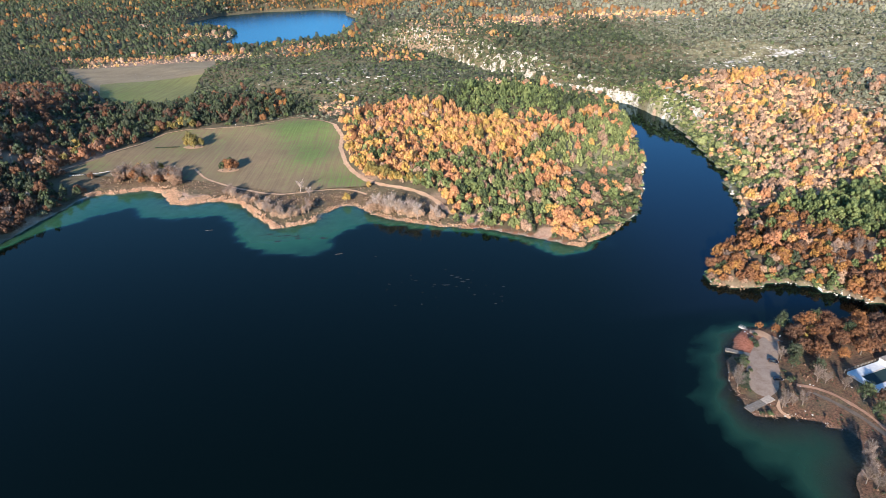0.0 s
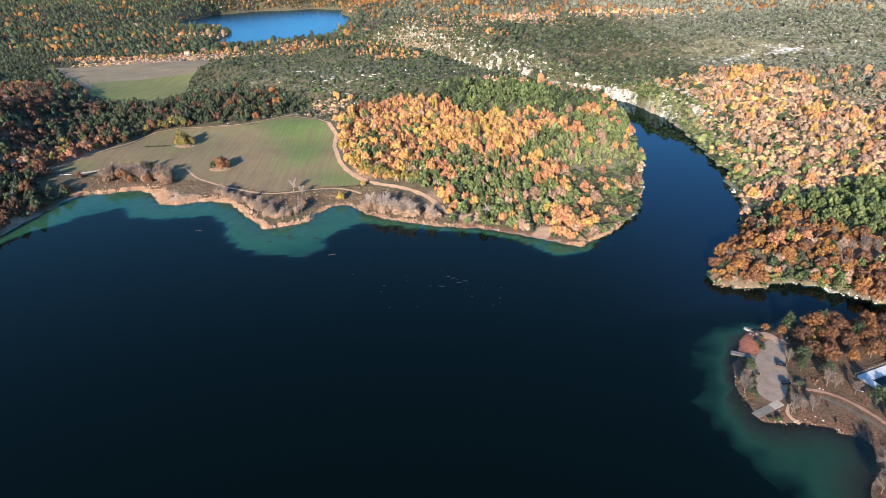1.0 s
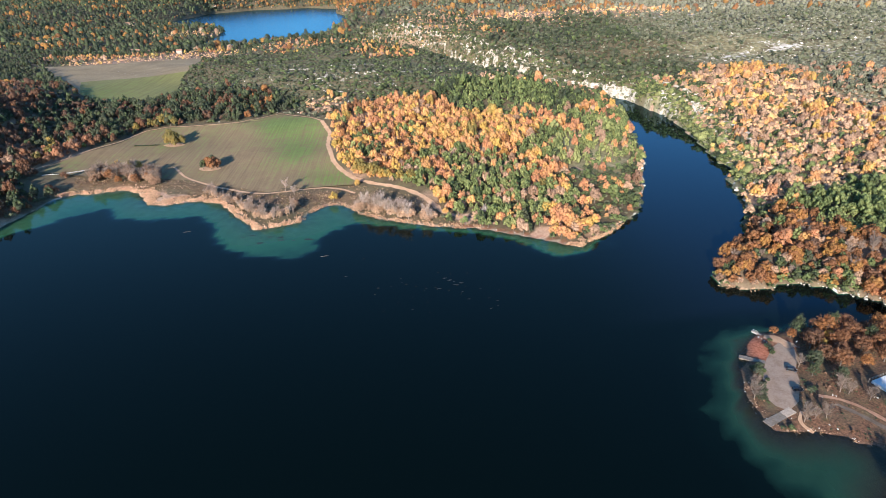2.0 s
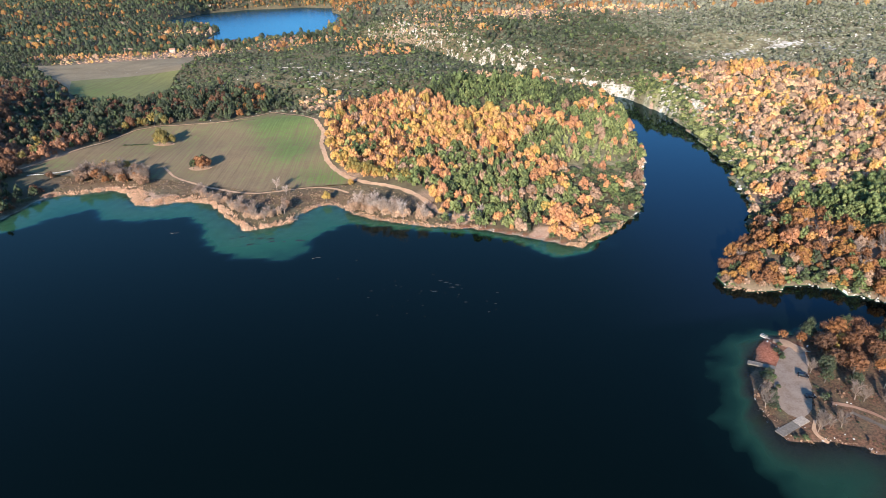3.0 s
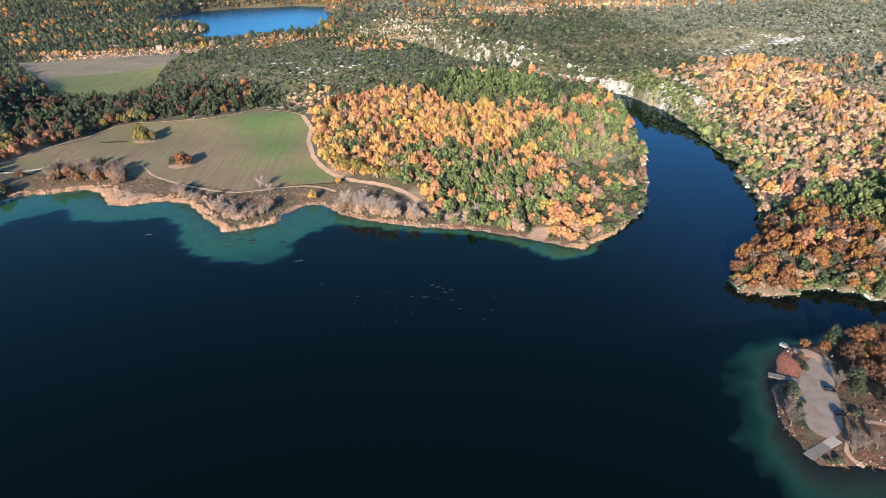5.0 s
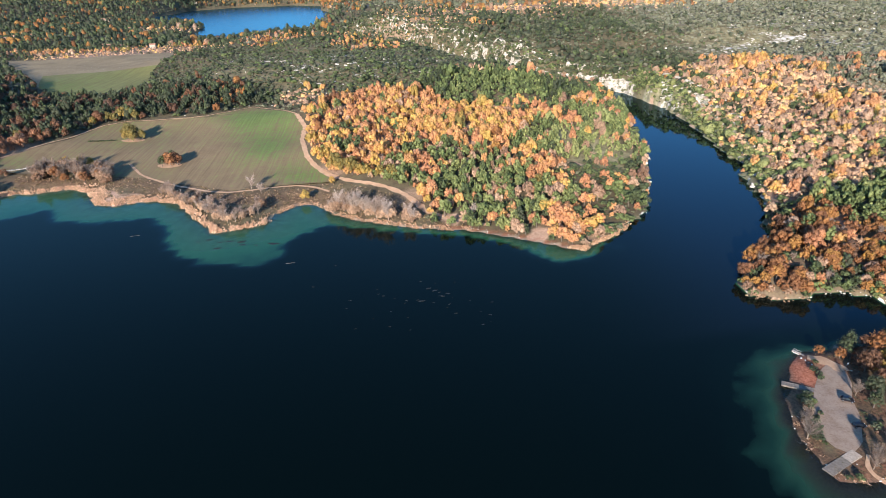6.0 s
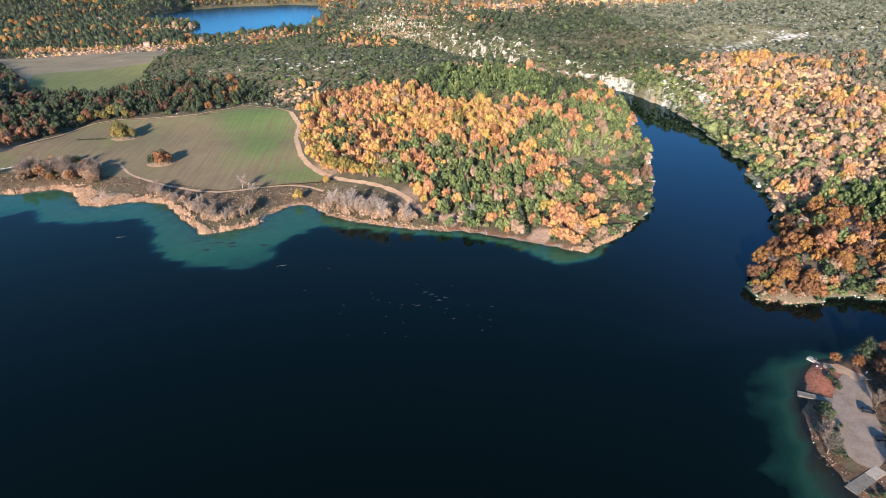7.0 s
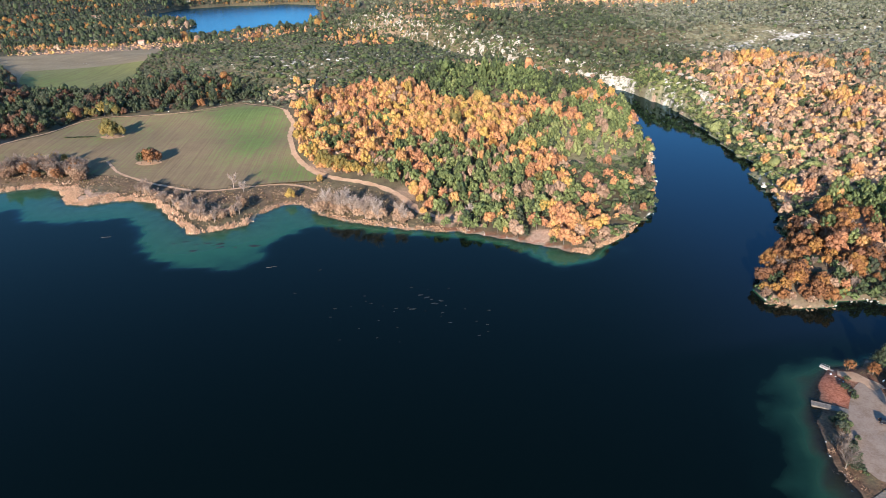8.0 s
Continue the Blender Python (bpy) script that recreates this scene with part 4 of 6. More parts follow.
def join_trees(name, kind, level, xs, ys, size, tone, r, label):
    """All trees of one kind in one stretch of wood, as one mesh."""
    if not len(xs):
        return None
    zs = ground_height(xs, ys)
    shapes = BARE[min(level, 2)] if kind == "bare" else CROWNS[level][SHAPE[kind]]
    pick = r.randint(0, len(shapes), len(xs))
    vs, fs, ts, at = [], [], [], 0
    for i, (v, f) in enumerate(shapes):
        k = np.flatnonzero(pick == i)
        if not len(k):
            continue
        a = r.uniform(0, 6.28, len(k))
        ca, sa = np.cos(a)[:, None], np.sin(a)[:, None]
        s = size[k][:, None]
        tall = r.uniform(0.75, 1.35, len(k))[:, None] * (1.0 if kind == "bare" else SIZES[kind][1])
        wide = s * r.uniform(0.75, 1.25, (len(k), 1))
        px = (v[:, 0] * ca - v[:, 1] * sa) * wide + xs[k][:, None]
        py = (v[:, 0] * sa + v[:, 1] * ca) * s + ys[k][:, None]
        lift = 0.0 if kind == "bare" else (0.62 if SHAPE[kind] == "bushy" else 0.85)
        pz = (v[:, 2] + lift) * s * tall + zs[k][:, None] - 0.2
        vs.append(np.stack([px, py, pz], -1).reshape(-1, 3))
        fs.append((f[None] + (np.arange(len(k)) * len(v))[:, None, None]).reshape(-1, 3) + at)
        ts.append(np.repeat(tone[k], len(v)))
        at += len(k) * len(v)
    ob = new(name, mesh_from(name, np.concatenate(vs), np.concatenate(fs), MATS[kind], {"tone": np.concatenate(ts)}, kind != "bare"))
    return tagged(ob, label, "woodland", kind="stuff")


single = {k: 0 for k in KINDS + ["brush"]}
prototypes = {}


def prototype(kind, variant, fine):
    """One tree with its trunk and crown, kept as the first of its sort."""
    if (kind, variant, fine) in prototypes:
        return prototypes[kind, variant, fine]
    ob = new(LABELS[kind][0])
    tagged(ob, LABELS[kind][1], LABELS[kind][0].replace("_", " "), "trees of the wood")
    if kind == "bare":
        v, f = BARE[0][variant % 3]
        crown = part("crown", mesh_from("crown", v, f, TWIGS), ob)
    else:
        bush = SHAPE[kind] == "bushy"
        v, f = CROWNS[fine][SHAPE[kind]][variant % 6]
        lift = 0.66 if bush else 1.0
        v = (v + [0, 0, lift]) * [1, 1, SIZES[kind][1]]
        tv, tf = trunk_shape(lift * SIZES[kind][1] * 1.1, 0.05 if bush else 0.065, 0.06, variant)
        part("trunk", mesh_from("trunk", tv, tf, BARK), ob)
        crown = part("crown", mesh_from("crown", v, f, MATS[kind], smooth=True), ob)
    prototypes[kind, variant, fine] = [ob, False]
    return prototypes[kind, variant, fine]


def plant(kind, x, y, size, tone, turn, variant, label="", group="", fine=4):
    """One tree as a thing of its own."""
    proto = prototype(kind, variant, fine)
    z = float(ground_height(np.array([x]), np.array([y]))[0]) - 0.15
    m = pose(x, y, z, 0, 0, math.degrees(turn))
    if proto[1]:
        ob = copy_thing(proto[0], m)
    else:
        ob, proto[1] = proto[0], True
        ob.matrix_basis = m
    ob.scale = (size, size, size)
    for c in ob.children:
        if c.name.startswith(("crown",)):
            c["tone"] = float(tone)
    if label:
        ob["label"] = label
    if group:
        ob["group"] = group
    return ob


def front_stretch(x, y):
    """The parts of the woods nearest the water, whose trees stand singly."""
    return ((x > 0) & (x < 160) & (y < 392)) | ((x > 145) & (x < 232) & (y < 300) & (y > 232)) | ((x < -255) & (y < 425) & (x > -300))


def grow(x, y, r, level, area, big=1.0, only="", shift=0.0):
    names = [only] * len(x) if only else [KINDS[k] for k in growth_at(x, y, r)]
    names = [mixed(k, r, level < 2) if r.rand() < (0.42 if level == 3 else 0.33) else k for k in names]
    names = np.array(names)
    names[(names == "pine") & (x < -150) & (y < 760) & (r.rand(len(x)) < 0.3)] = "russet"   # brown oaks among the western pines
    if level == 3:
        names[(wave(x, y, 150, 81) + 0.5 * r.normal(size=len(x)) > 0.95) & (r.rand(len(x)) < 0.75)] = "russet"   # drifts of oaks in the far woods
    keep = np.ones(len(x), bool)
    for k, p in (("sparse", 0.92), ("bare", 0.6)):
        keep &= ~((names == k) & (r.rand(len(x)) > p))
    x, y, names = x[keep], y[keep], names[keep]
    for kind in KINDS + ["brush"]:
        sel = np.flatnonzero(names == kind)
        lo, hi = TONES[kind]
        tone = np.clip(lo + (hi - lo) * (0.5 + 0.28 * wave(x[sel], y[sel], 30, 71) + (0.85 if level > 1 else 0.55) * (r.beta(2, 2, len(sel)) - 0.5)) + 0.05 * r.normal(size=len(sel)), 0, 1)
        if kind in ("russet", "orange", "amber", "brush"):
            tone = np.where((x[sel] < -180) & (y[sel] < 780), tone * 0.42, tone)   # browner oaks on the western slopes, with the slope's shade put into the tone
        if kind == "yellow":
            tone = np.where(x[sel] < -180, 0.93 + 0.1 * tone, tone)
        # Far oaks are raised to lighter tones, haze put into the colour.
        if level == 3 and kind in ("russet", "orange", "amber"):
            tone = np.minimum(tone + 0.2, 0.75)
        if MATS[kind] is GREEN:
            px, py = x[sel], y[sel]
            tone = np.where((px < -120) & (kind == "pine"), 0.5 + 0.4 * (tone - 0.5), tone)   # western pines held near the darkest tone, hillside shade put into the colour
            tone = tone + 0.1 * (kind == "young_pine") * (np.hypot((px - 136) / 34, (py - 458) / 55) < 1)
            tone = tone + 0.16 * smoothstep(200, 230, px) * smoothstep(470, 430, py)
            tone = tone + shift + {"scrub": 0.15, "young_pine": 0.0}.get(kind, 0.09) * smoothstep(720, 680, py) * smoothstep(-120, -60, px) * smoothstep(420, 350, px)   # fresher green near the water
            tone = np.clip(tone - 0.24 * np.maximum(smoothstep(260, 430, px) * smoothstep(720, 800, py), smoothstep(370, 420, px) * smoothstep(500, 560, py)) - 0.16 * smoothstep(-150, 0, px) * smoothstep(1120, 1250, py), 0.02, None)   # paler scrub on the stony plateau, distance haze put into its tone
            tone = np.where((px < 110) & (px > -340) & (py > 620) & (py < 960) & (kind != "pine"), np.clip(tone, 0.37, 0.62), tone)   # grey-olive scrub of the stony hill
            tone = tone + 0.13 * (kind == "pine") * (np.hypot(px - 80, py - 594) < 48)
        # East point trees take darker tones, the shade there put into the colour.
        if kind in ("yellow", "orange", "amber"):
            tone = np.where((x[sel] > 140) & (y[sel] < 310), tone - 0.22, tone)
        size = SIZES[kind][0] * np.clip(r.normal(0.92, 0.32 if level == 3 else 0.27, len(sel)), 0.45, 1.8) * big * (0.8 if level > 1 and MATS[kind] in (PEACH, AUTUMN) else 1)
        rest = np.ones(len(sel), bool)
        if level == 0:
            for i in np.flatnonzero(front_stretch(x[sel], y[sel])):
                if single[kind] < 90:
                    single[kind] += 1
                    rest[i] = False
                    plant(kind, x[sel[i]], y[sel[i]], size[i], tone[i], r.uniform(0, 6.28), r.randint(4))
        join_trees("wood_" + kind, kind, level, x[sel][rest], y[sel][rest], size[rest], tone[rest], r, f"{LABELS[kind][1].split(' with')[0]}s and the like, thick on {area}")


grow(*scatter(-300, 262, 225, 475, 4.5, 101), 0, "the near hillside by the lake", 1.2)
grow(*scatter(-140, 262, 475, 690, 4.8, 102), 1, "the middle hillside", 1.2)
grow(*scatter(-470, -140, 475, 690, 5.5, 122), 1, "the hill behind the field", 1.35)
grow(*scatter(262, 470, 475, 690, 4.4, 123), 1, "the hillside over the river", 1.28)
grow(*scatter(172, 218, 246, 276, 3.6, 124), 0, "the inlet's shore", 1.0, "scrub")
grow(*scatter(262, 470, 225, 475, 4.4, 103), 1, "the hillside above the inlet", 1.28)
grow(*scatter(-460, -300, 300, 475, 5.5, 104), 1, "the western slope", 1.3)
grow(*scatter(-820, 800, 690, 1150, 7.5, 105), 2, "the plateau", 1.15)
grow(*scatter(-340, 110, 625, 960, 5.2, 108), 2, "the stony hill", 1.2, "sparse", 0.2)
grow(*scatter(290, 800, 640, 1080, 8.4, 109), 2, "the eastern plateau", 1.25, "sparse", 0.2)
grow(*scatter(262, 480, 330, 700, 6.5, 116), 2, "the eastern hillside", 0.85, "brush")
grow(*scatter(90, 330, 700, 1100, 6.6, 110), 2, "the gorge rim", 1.4, "scrub")
grow(*scatter(-180, 90, 900, 1220, 6.0, 112), 2, "the gorge slopes", 1.25, "scrub")
xs, ys, rr = scatter(-110, 265, 640, 1180, 3.1, 115)
near_gorge = polyline_distance(xs, ys, GORGE_FAR + SHORE_EAST[:2]) < 26
grow(xs[near_gorge], ys[near_gorge], rr, 2, "the gorge wall", 0.85, "scrub", 0.1)
q = resample(GORGE_FAR + SHORE_EAST[:2], 0.5)
q = q[rr.randint(0, len(q), 1500)] + rr.uniform(1, 11, (1500, 1)) * np.array([0.72, 0.69]) + rr.normal(0, 0.8, (1500, 2))
grow(q[:, 0], q[:, 1], rr, 2, "the ledges of the gorge wall", 0.6, "scrub", 0.12)
q = resample(SHORE_EAST[:8], 0.5)
q = q[rr.randint(0, len(q), 900)] + np.c_[rr.uniform(1.5, 15, 900), rr.normal(0, 1.0, 900)]
grow(q[:, 0], q[:, 1], rr, 2, "the steep river bank", 1.05, "sparse", 0.42)
grow(*scatter(228, 290, 400, 690, 4.6, 111), 2, "the river bank", 1.5, "sparse", 0.38)
grow(*scatter(128, 166, 370, 408, 5.2, 113), 0, "the headland's rocky side", 1.45, "scrub")
grow(*scatter(262, 470, 300, 690, 8.5, 114), 2, "the eastern hillside", 0.95, "scrub")
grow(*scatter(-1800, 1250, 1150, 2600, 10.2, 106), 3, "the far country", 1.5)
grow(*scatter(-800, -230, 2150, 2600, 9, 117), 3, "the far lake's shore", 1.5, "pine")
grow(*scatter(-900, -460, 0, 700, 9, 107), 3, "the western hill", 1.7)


# ---- shore planting between field and lake ----
def ground_at(x, y):
    return float(ground_height(np.array([float(x)]), np.array([float(y)]))[0])


def plant_group(kind, places, size, tones, seed, label, group, spread=0.0, fine=5):
    r = np.random.RandomState(seed)
    for px, py in places:
        plant(kind, px + r.uniform(-spread, spread), py + r.uniform(-spread, spread), size * r.uniform(0.75, 1.25), r.uniform(*tones), r.uniform(0, 6.28), r.randint(4), label, group, fine)


POPLARS = [(-42, 379), (-37, 381), (-33, 378), (-28, 373), (-25, 375), (-21, 370), (-18, 369), (-14, 365), (-11, 367), (-8, 362), (6, 357), (3, 360)]
plant_group("bare", POPLARS, 13.0, (0.5, 0.78), 1, "tall leafless poplar with a pale trunk by the water", "poplars by the lake", 1.0)
plant_group("bare", [(40, 357), (-88, 406), (-96, 414)], 11, (0.6, 0.9), 2, "single leafless pale tree beside the shore track", "", 0.5)
promontory = [(-139, 406), (-134, 404), (-129, 398), (-126, 400), (-121, 389), (-118, 386), (-116, 391), (-112, 380), (-109, 375), (-105, 371), (-100, 366), (-96, 366), (-91, 370), (-148, 415), (-152, 418), (-84, 386), (-86, 375), (-106, 380), (-144, 412)]
plant_group("bare", promontory * 2, 8.5, (0.3, 0.7), 3, "leafless brownish tree among reeds on the point", "bare trees on the point", 2.2)
western = [(-246, 461), (-247, 452), (-243, 448), (-238, 456), (-233, 450), (-229, 457), (-222, 455), (-217, 449), (-212, 452), (-206, 447), (-200, 444), (-195, 440), (-209, 459), (-226, 464), (-236, 466), (-203, 453), (-198, 450)]
plant_group("bare", western * 2, 11.0, (0.1, 0.5), 4, "leafless pinkish-grey tree in the shore thicket", "shore thicket", 3.0)
plant_group("russet", [(-247, 460), (-240, 459), (-228, 446), (-213, 444), (-246, 466), (-235, 452), (-220, 452), (-206, 452)], 3.8, (0.25, 0.6), 5, "brown half-bare tree in the shore thicket", "shore thicket", 1.5)
plant_group("brush", western * 2, 3.6, (0.0, 0.4), 31, "dense leafless pinkish brush in the shore thicket", "shore thicket", 3.0)
plant_group("brush", promontory * 2, 2.5, (0.2, 0.9), 32, "leafless brown brush among reeds on the point", "bare trees on the point", 2.0)
plant_group("brush", POPLARS * 3, 2.9, (0.25, 0.9), 33, "leafless brown brush below the poplars", "poplars by the lake", 2.0)
plant_group("brush", [(95, 318), (92, 320), (100, 326), (110, 333), (150, 268), (152, 264), (157, 263), (164, 261)], 2.0, (0.1, 0.6), 34, "leafless grey-brown brush at the water", "", 1.0)
plant_group("yellow", [(-240, 474), (-221, 472), (-231, 476)], 3.0, (0.85, 1.0), 6, "yellow-green tree behind the shore thicket", "", 1.0)
plant_group("yellow", [(-60, 397)], 3.4, (0.9, 0.92), 7, "bright yellow bush at the water's edge", "")
plant_group("yellow", [(-45, 436), (-39, 432), (-33, 427), (-28, 424), (-22, 421), (-14, 416), (-7, 412)], 5.0, (0.93, 1.03), 8, "broad golden oak beside the earth track", "oaks by the track", 0.8)
plant_group("yellow", [(-219, 531), (-214, 528), (-209, 532), (-215, 535), (-220, 534), (-216, 532)], 5.0, (0.98, 1.06), 9, "rounded olive-gold oak standing in the field", "trees in the field", 0.5)
plant_group("russet", [(-164, 466), (-159, 468), (-168, 470), (-162, 470), (-163, 468)], 4.6, (0.22, 0.55), 10, "orange oak on a stony island in the field", "trees in the field", 0.5)
plant_group("young_pine", [(-169.5, 466), (-164, 472)], 3.4, (0.5, 0.6), 11, "dark green tree on a stony island in the field", "trees in the field", 0.4)
plant_group("yellow", [(-253, 577), (-248, 580), (-243, 582), (-238, 584), (-232, 585), (-262, 568)], 4.6, (0.96, 1.08), 12, "golden oak at the field's upper edge", "oaks by the track", 1.0)
plant_group("scrub", [(-248 + 0.85 * i, 527.3 + 0.21 * i) for i in range(23)], 1.05, (0.4, 0.55), 13, "low dark hedge bush across the field", "hedge in the field", 0.4)
plant_group("orange", [(85, 338), (90, 336), (94, 331), (98, 330), (88, 343)], 4.8, (0.5, 0.75), 14, "large orange oak above the sandy landing", "oaks on the headland", 1.0)


def tuft_mesh(name, xs, ys, height, blades, mat, tones, r, width=0.25):
    """Tufts of upright blades that lean apart."""
    zs = ground_height(xs, ys)
    n = len(xs) * blades
    base = np.repeat(np.stack([xs, ys, zs - 0.1], 1), blades, 0) + np.c_[r.normal(0, 0.28, (n, 2)), np.zeros(n)]
    a = r.uniform(0, 6.28, n)
    side = np.stack([np.cos(a), np.sin(a), np.zeros(n)], 1) * width * r.uniform(0.6, 1.3, (n, 1))
    tip = base + np.c_[r.normal(0, 0.35, (n, 2)), np.repeat(height, blades) * r.uniform(0.6, 1.15, n)]
    v = np.stack([base - side, base + side, tip + side * 0.3], 1).reshape(-1, 3)
    return mesh_from(name, v, np.arange(len(v)).reshape(-1, 3), mat, {"tone": np.repeat(np.repeat(tones, blades), 3)})


def reed_places(line, depth, count, seed, low=-0.8):
    r = np.random.RandomState(seed)
    q = resample(line, 0.6)
    k = r.randint(0, len(q), count * 4)
    xs, ys = q[k, 0] + r.normal(0, depth, count * 4), q[k, 1] + r.normal(0, depth, count * 4)
    sd = shore_distance(xs, ys)
    ok = np.flatnonzero((np.hypot(xs + 184, ys - 411) > 3) & (sd > low) & (sd < depth * 1.6) & ((wave(xs, ys, 13, 90 + seed) > -0.15) | (r.rand(len(xs)) < 0.12)))[:count]
    return xs[ok], ys[ok], r


for line, depth, count, tall, seed, label in (
        ([(-158, 409), (-138, 402), (-123, 382), (-108, 362), (-102, 355), (-88, 361), (-78, 366)], 2.4, 1100, 1.6, 1, "pale tan dry reeds round the point"),
        ([(-205, 430), (-196, 414), (-186, 404), (-172, 405), (-158, 409)], 6.0, 1700, 1.1, 2, "pinkish dry reeds on the western beach"),
        ([(-262, 428), (-240, 433), (-220, 438), (-206, 431)], 2.2, 900, 1.3, 3, "dry reeds and grass at the thicket's foot"),
        ([(-76, 377), (-65, 392), (-50, 389), (-39, 375), (-23, 365), (7, 352), (36, 346)], 2.5, 800, 0.7, 4, "brown dry grass along the poplar shore"),
        ([(86, 319), (93, 316), (99, 323), (113, 331), (124, 344)], 1.8, 500, 1.0, 5, "dry reeds round the headland's tip"),
        ([(149, 270), (149, 265), (157, 261), (173, 258)], 1.4, 50, 0.7, 6, "brown dry grass at the foot of the wood"),
        ([(124, 190), (121, 176), (124, 164), (134, 164), (146, 160), (152, 152)], 2.0, 60, 0.35, 7, "low brown grass round the landing")):
    xs, ys, r = reed_places(line, depth, count, seed)
    me = tuft_mesh("reeds", xs, ys, tall * r.uniform(0.7, 1.3, len(xs)), 6, REED, np.clip((0.4 if seed < 4 else 0.15) + 0.2 * r.normal(size=len(xs)), 0, 1), r)
    tagged(new("reeds", me), label, "reeds", kind="stuff")

r = np.random.RandomState(77)
xs, ys = r.uniform(-262, 40, 9000), r.uniform(340, 475, 9000)
ok = (shore_distance(xs, ys) > 3) & ~inside(xs, ys, FIELD) & inside(xs, ys, [(-275, 425), (-268, 462), (-200, 468), (-110, 416), (-40, 420), (25, 372), (40, 340), (-60, 360), (-102, 350)])
ok &= (polyline_distance(xs, ys, TRACK_FIELD) > 2) & (polyline_distance(xs, ys, TRACK_EDGE) > 3)
xs, ys = xs[ok][:3200], ys[ok][:3200]
DRYGRASS = foliage("dry_grass", [(0.0, (0.075, 0.07, 0.03)), (0.5, (0.2, 0.13, 0.07)), (1.0, (0.4, 0.26, 0.16))], 0.2, 0.0)
tagged(new("rough_grass", tuft_mesh("rough_grass", xs, ys, r.uniform(0.4, 1.1, len(xs)), 5, DRYGRASS, r.uniform(0, 1, len(xs)), r, 0.3)), "rough brown and green grass between field and lake", "grass", kind="stuff")
xs, ys = r.uniform(118, 215, 5200), r.uniform(125, 225, 5200)
ok = (shore_distance(xs, ys) > 2) & ~inside(xs, ys, LOT) & (polyline_distance(xs, ys, TRACK_LANDING) > 1.6) & (polyline_distance(xs, ys, ROAD_LANDING) > 2) & (np.hypot(xs - 180, ys - 184) > 13)
ok &= polyline_distance(xs, ys, [(141, 221), (140, 207)]) > 6
xs, ys = xs[ok][:1500], ys[ok][:1500]
tagged(new("rough_grass", tuft_mesh("rough_grass", xs, ys, r.uniform(0.2, 0.55, len(xs)), 5, DRYGRASS, r.uniform(0, 0.3, len(xs)), r, 0.2)), "thin brown grass behind the landing", "grass", kind="stuff")


r = np.random.RandomState(78)
xs, ys = r.uniform(119, 215, 2600), r.uniform(122, 224, 2600)
ok = (shore_distance(xs, ys) > 1.2) & ~inside(xs, ys, LOT) & (polyline_distance(xs, ys, TRACK_LANDING) > 1.6) & (polyline_distance(xs, ys, ROAD_LANDING) > 1.8) & (np.hypot(xs - 182, ys - 184) > 15)
ok &= (polyline_distance(xs, ys, [(141, 221), (140, 207)]) > 6) & (polyline_distance(xs, ys, [(147, 219), (154, 210)]) > 3.5) & (wave(xs, ys, 17, 79) > -0.1) & (polyline_distance(xs, ys, [(126, 170), (134, 174)]) > 6)
xs, ys = xs[ok][:520], ys[ok][:520]
for kind, share, tones, label in (("brush", slice(0, 120), (0.0, 0.1), "low grey-brown brush on the landing"), ("sparse", slice(120, 470), (0.36, 0.54), "low dark green brush on the landing"), ("russet", slice(470, 520), (0.0, 0.15), "low rust-brown brush on the landing")):
    n = len(xs[share])
    join_trees("low_brush", kind, 0, xs[share], ys[share], r.uniform(0.3, 0.75, n), r.uniform(*tones, n), r, label)


# ---- stones ----
def stone_mesh(seed, flat=0.6):
    r = np.random.RandomState(seed)
    v, f = SPHERES[2]
    n = r.normal(size=(5, 3))
    n /= np.linalg.norm(n, axis=1)[:, None]
    cut = r.uniform(0.55, 0.85, 5)
    v = v.copy()
    for nn, cc in zip(n, cut):
        over = np.maximum(v @ nn - cc, 0)
        v -= over[:, None] * nn
    return mesh_from("boulder", v * [1, r.uniform(0.6, 0.9), flat], f, LIMESTONE)


STONES = [stone_mesh(200 + i) for i in range(5)]


def boulder(x, y, size, seed, label, group):
    r = np.random.RandomState(seed)
    ob = new("boulder", STONES[seed % 5])
    ob.matrix_basis = pose(x, y, ground_at(x, y) + size * 0.2, r.uniform(-10, 10), r.uniform(-10, 10), r.uniform(0, 360))
    ob.scale = (size, size, size)
    return tagged(ob, label, "boulder", group)


for i in range(22):
    k = i / 21
    boulder(-286.4 + 22.2 * k, 453.6 + 16.6 * k - 0.8 * math.sin(3 * k), 0.72 + 0.12 * (i % 3), 300 + i, "pale limestone boulder in a row along the grass", "row of boulders")
for i, (bx, by) in enumerate([(144.6, 219.2), (145.2, 217.8), (145.5, 216.2), (145.8, 214.9), (147, 179), (148.6, 179.6), (151.6, 179.9), (152.5, 179.2), (130, 169.6), (132.6, 163.6), (141.4, 165.6), (120.8, 178.6), (119.6, 173.9), (121.6, 170.4),
                             (165.6, 177.4), (166.6, 177.0), (137, 164.4), (134, 164.3), (143, 163.5), (121.4, 185.4), (123.6, 190.5)]):
    boulder(bx, by, (0.42, 0.32, 0.24)[i % 3], 340 + i, "pale boulder on the landing's bank", "boulders on the landing")


for i, (bx, by, size) in enumerate([(231, 392, 2.6), (233.5, 389, 1.4), (246, 423, 2.4), (244, 419, 1.5), (249, 427, 1.7), (251, 431, 1.2)]):
    boulder(bx, by, size, 380 + i, "large white limestone boulder on the river bank", "boulders above the river")


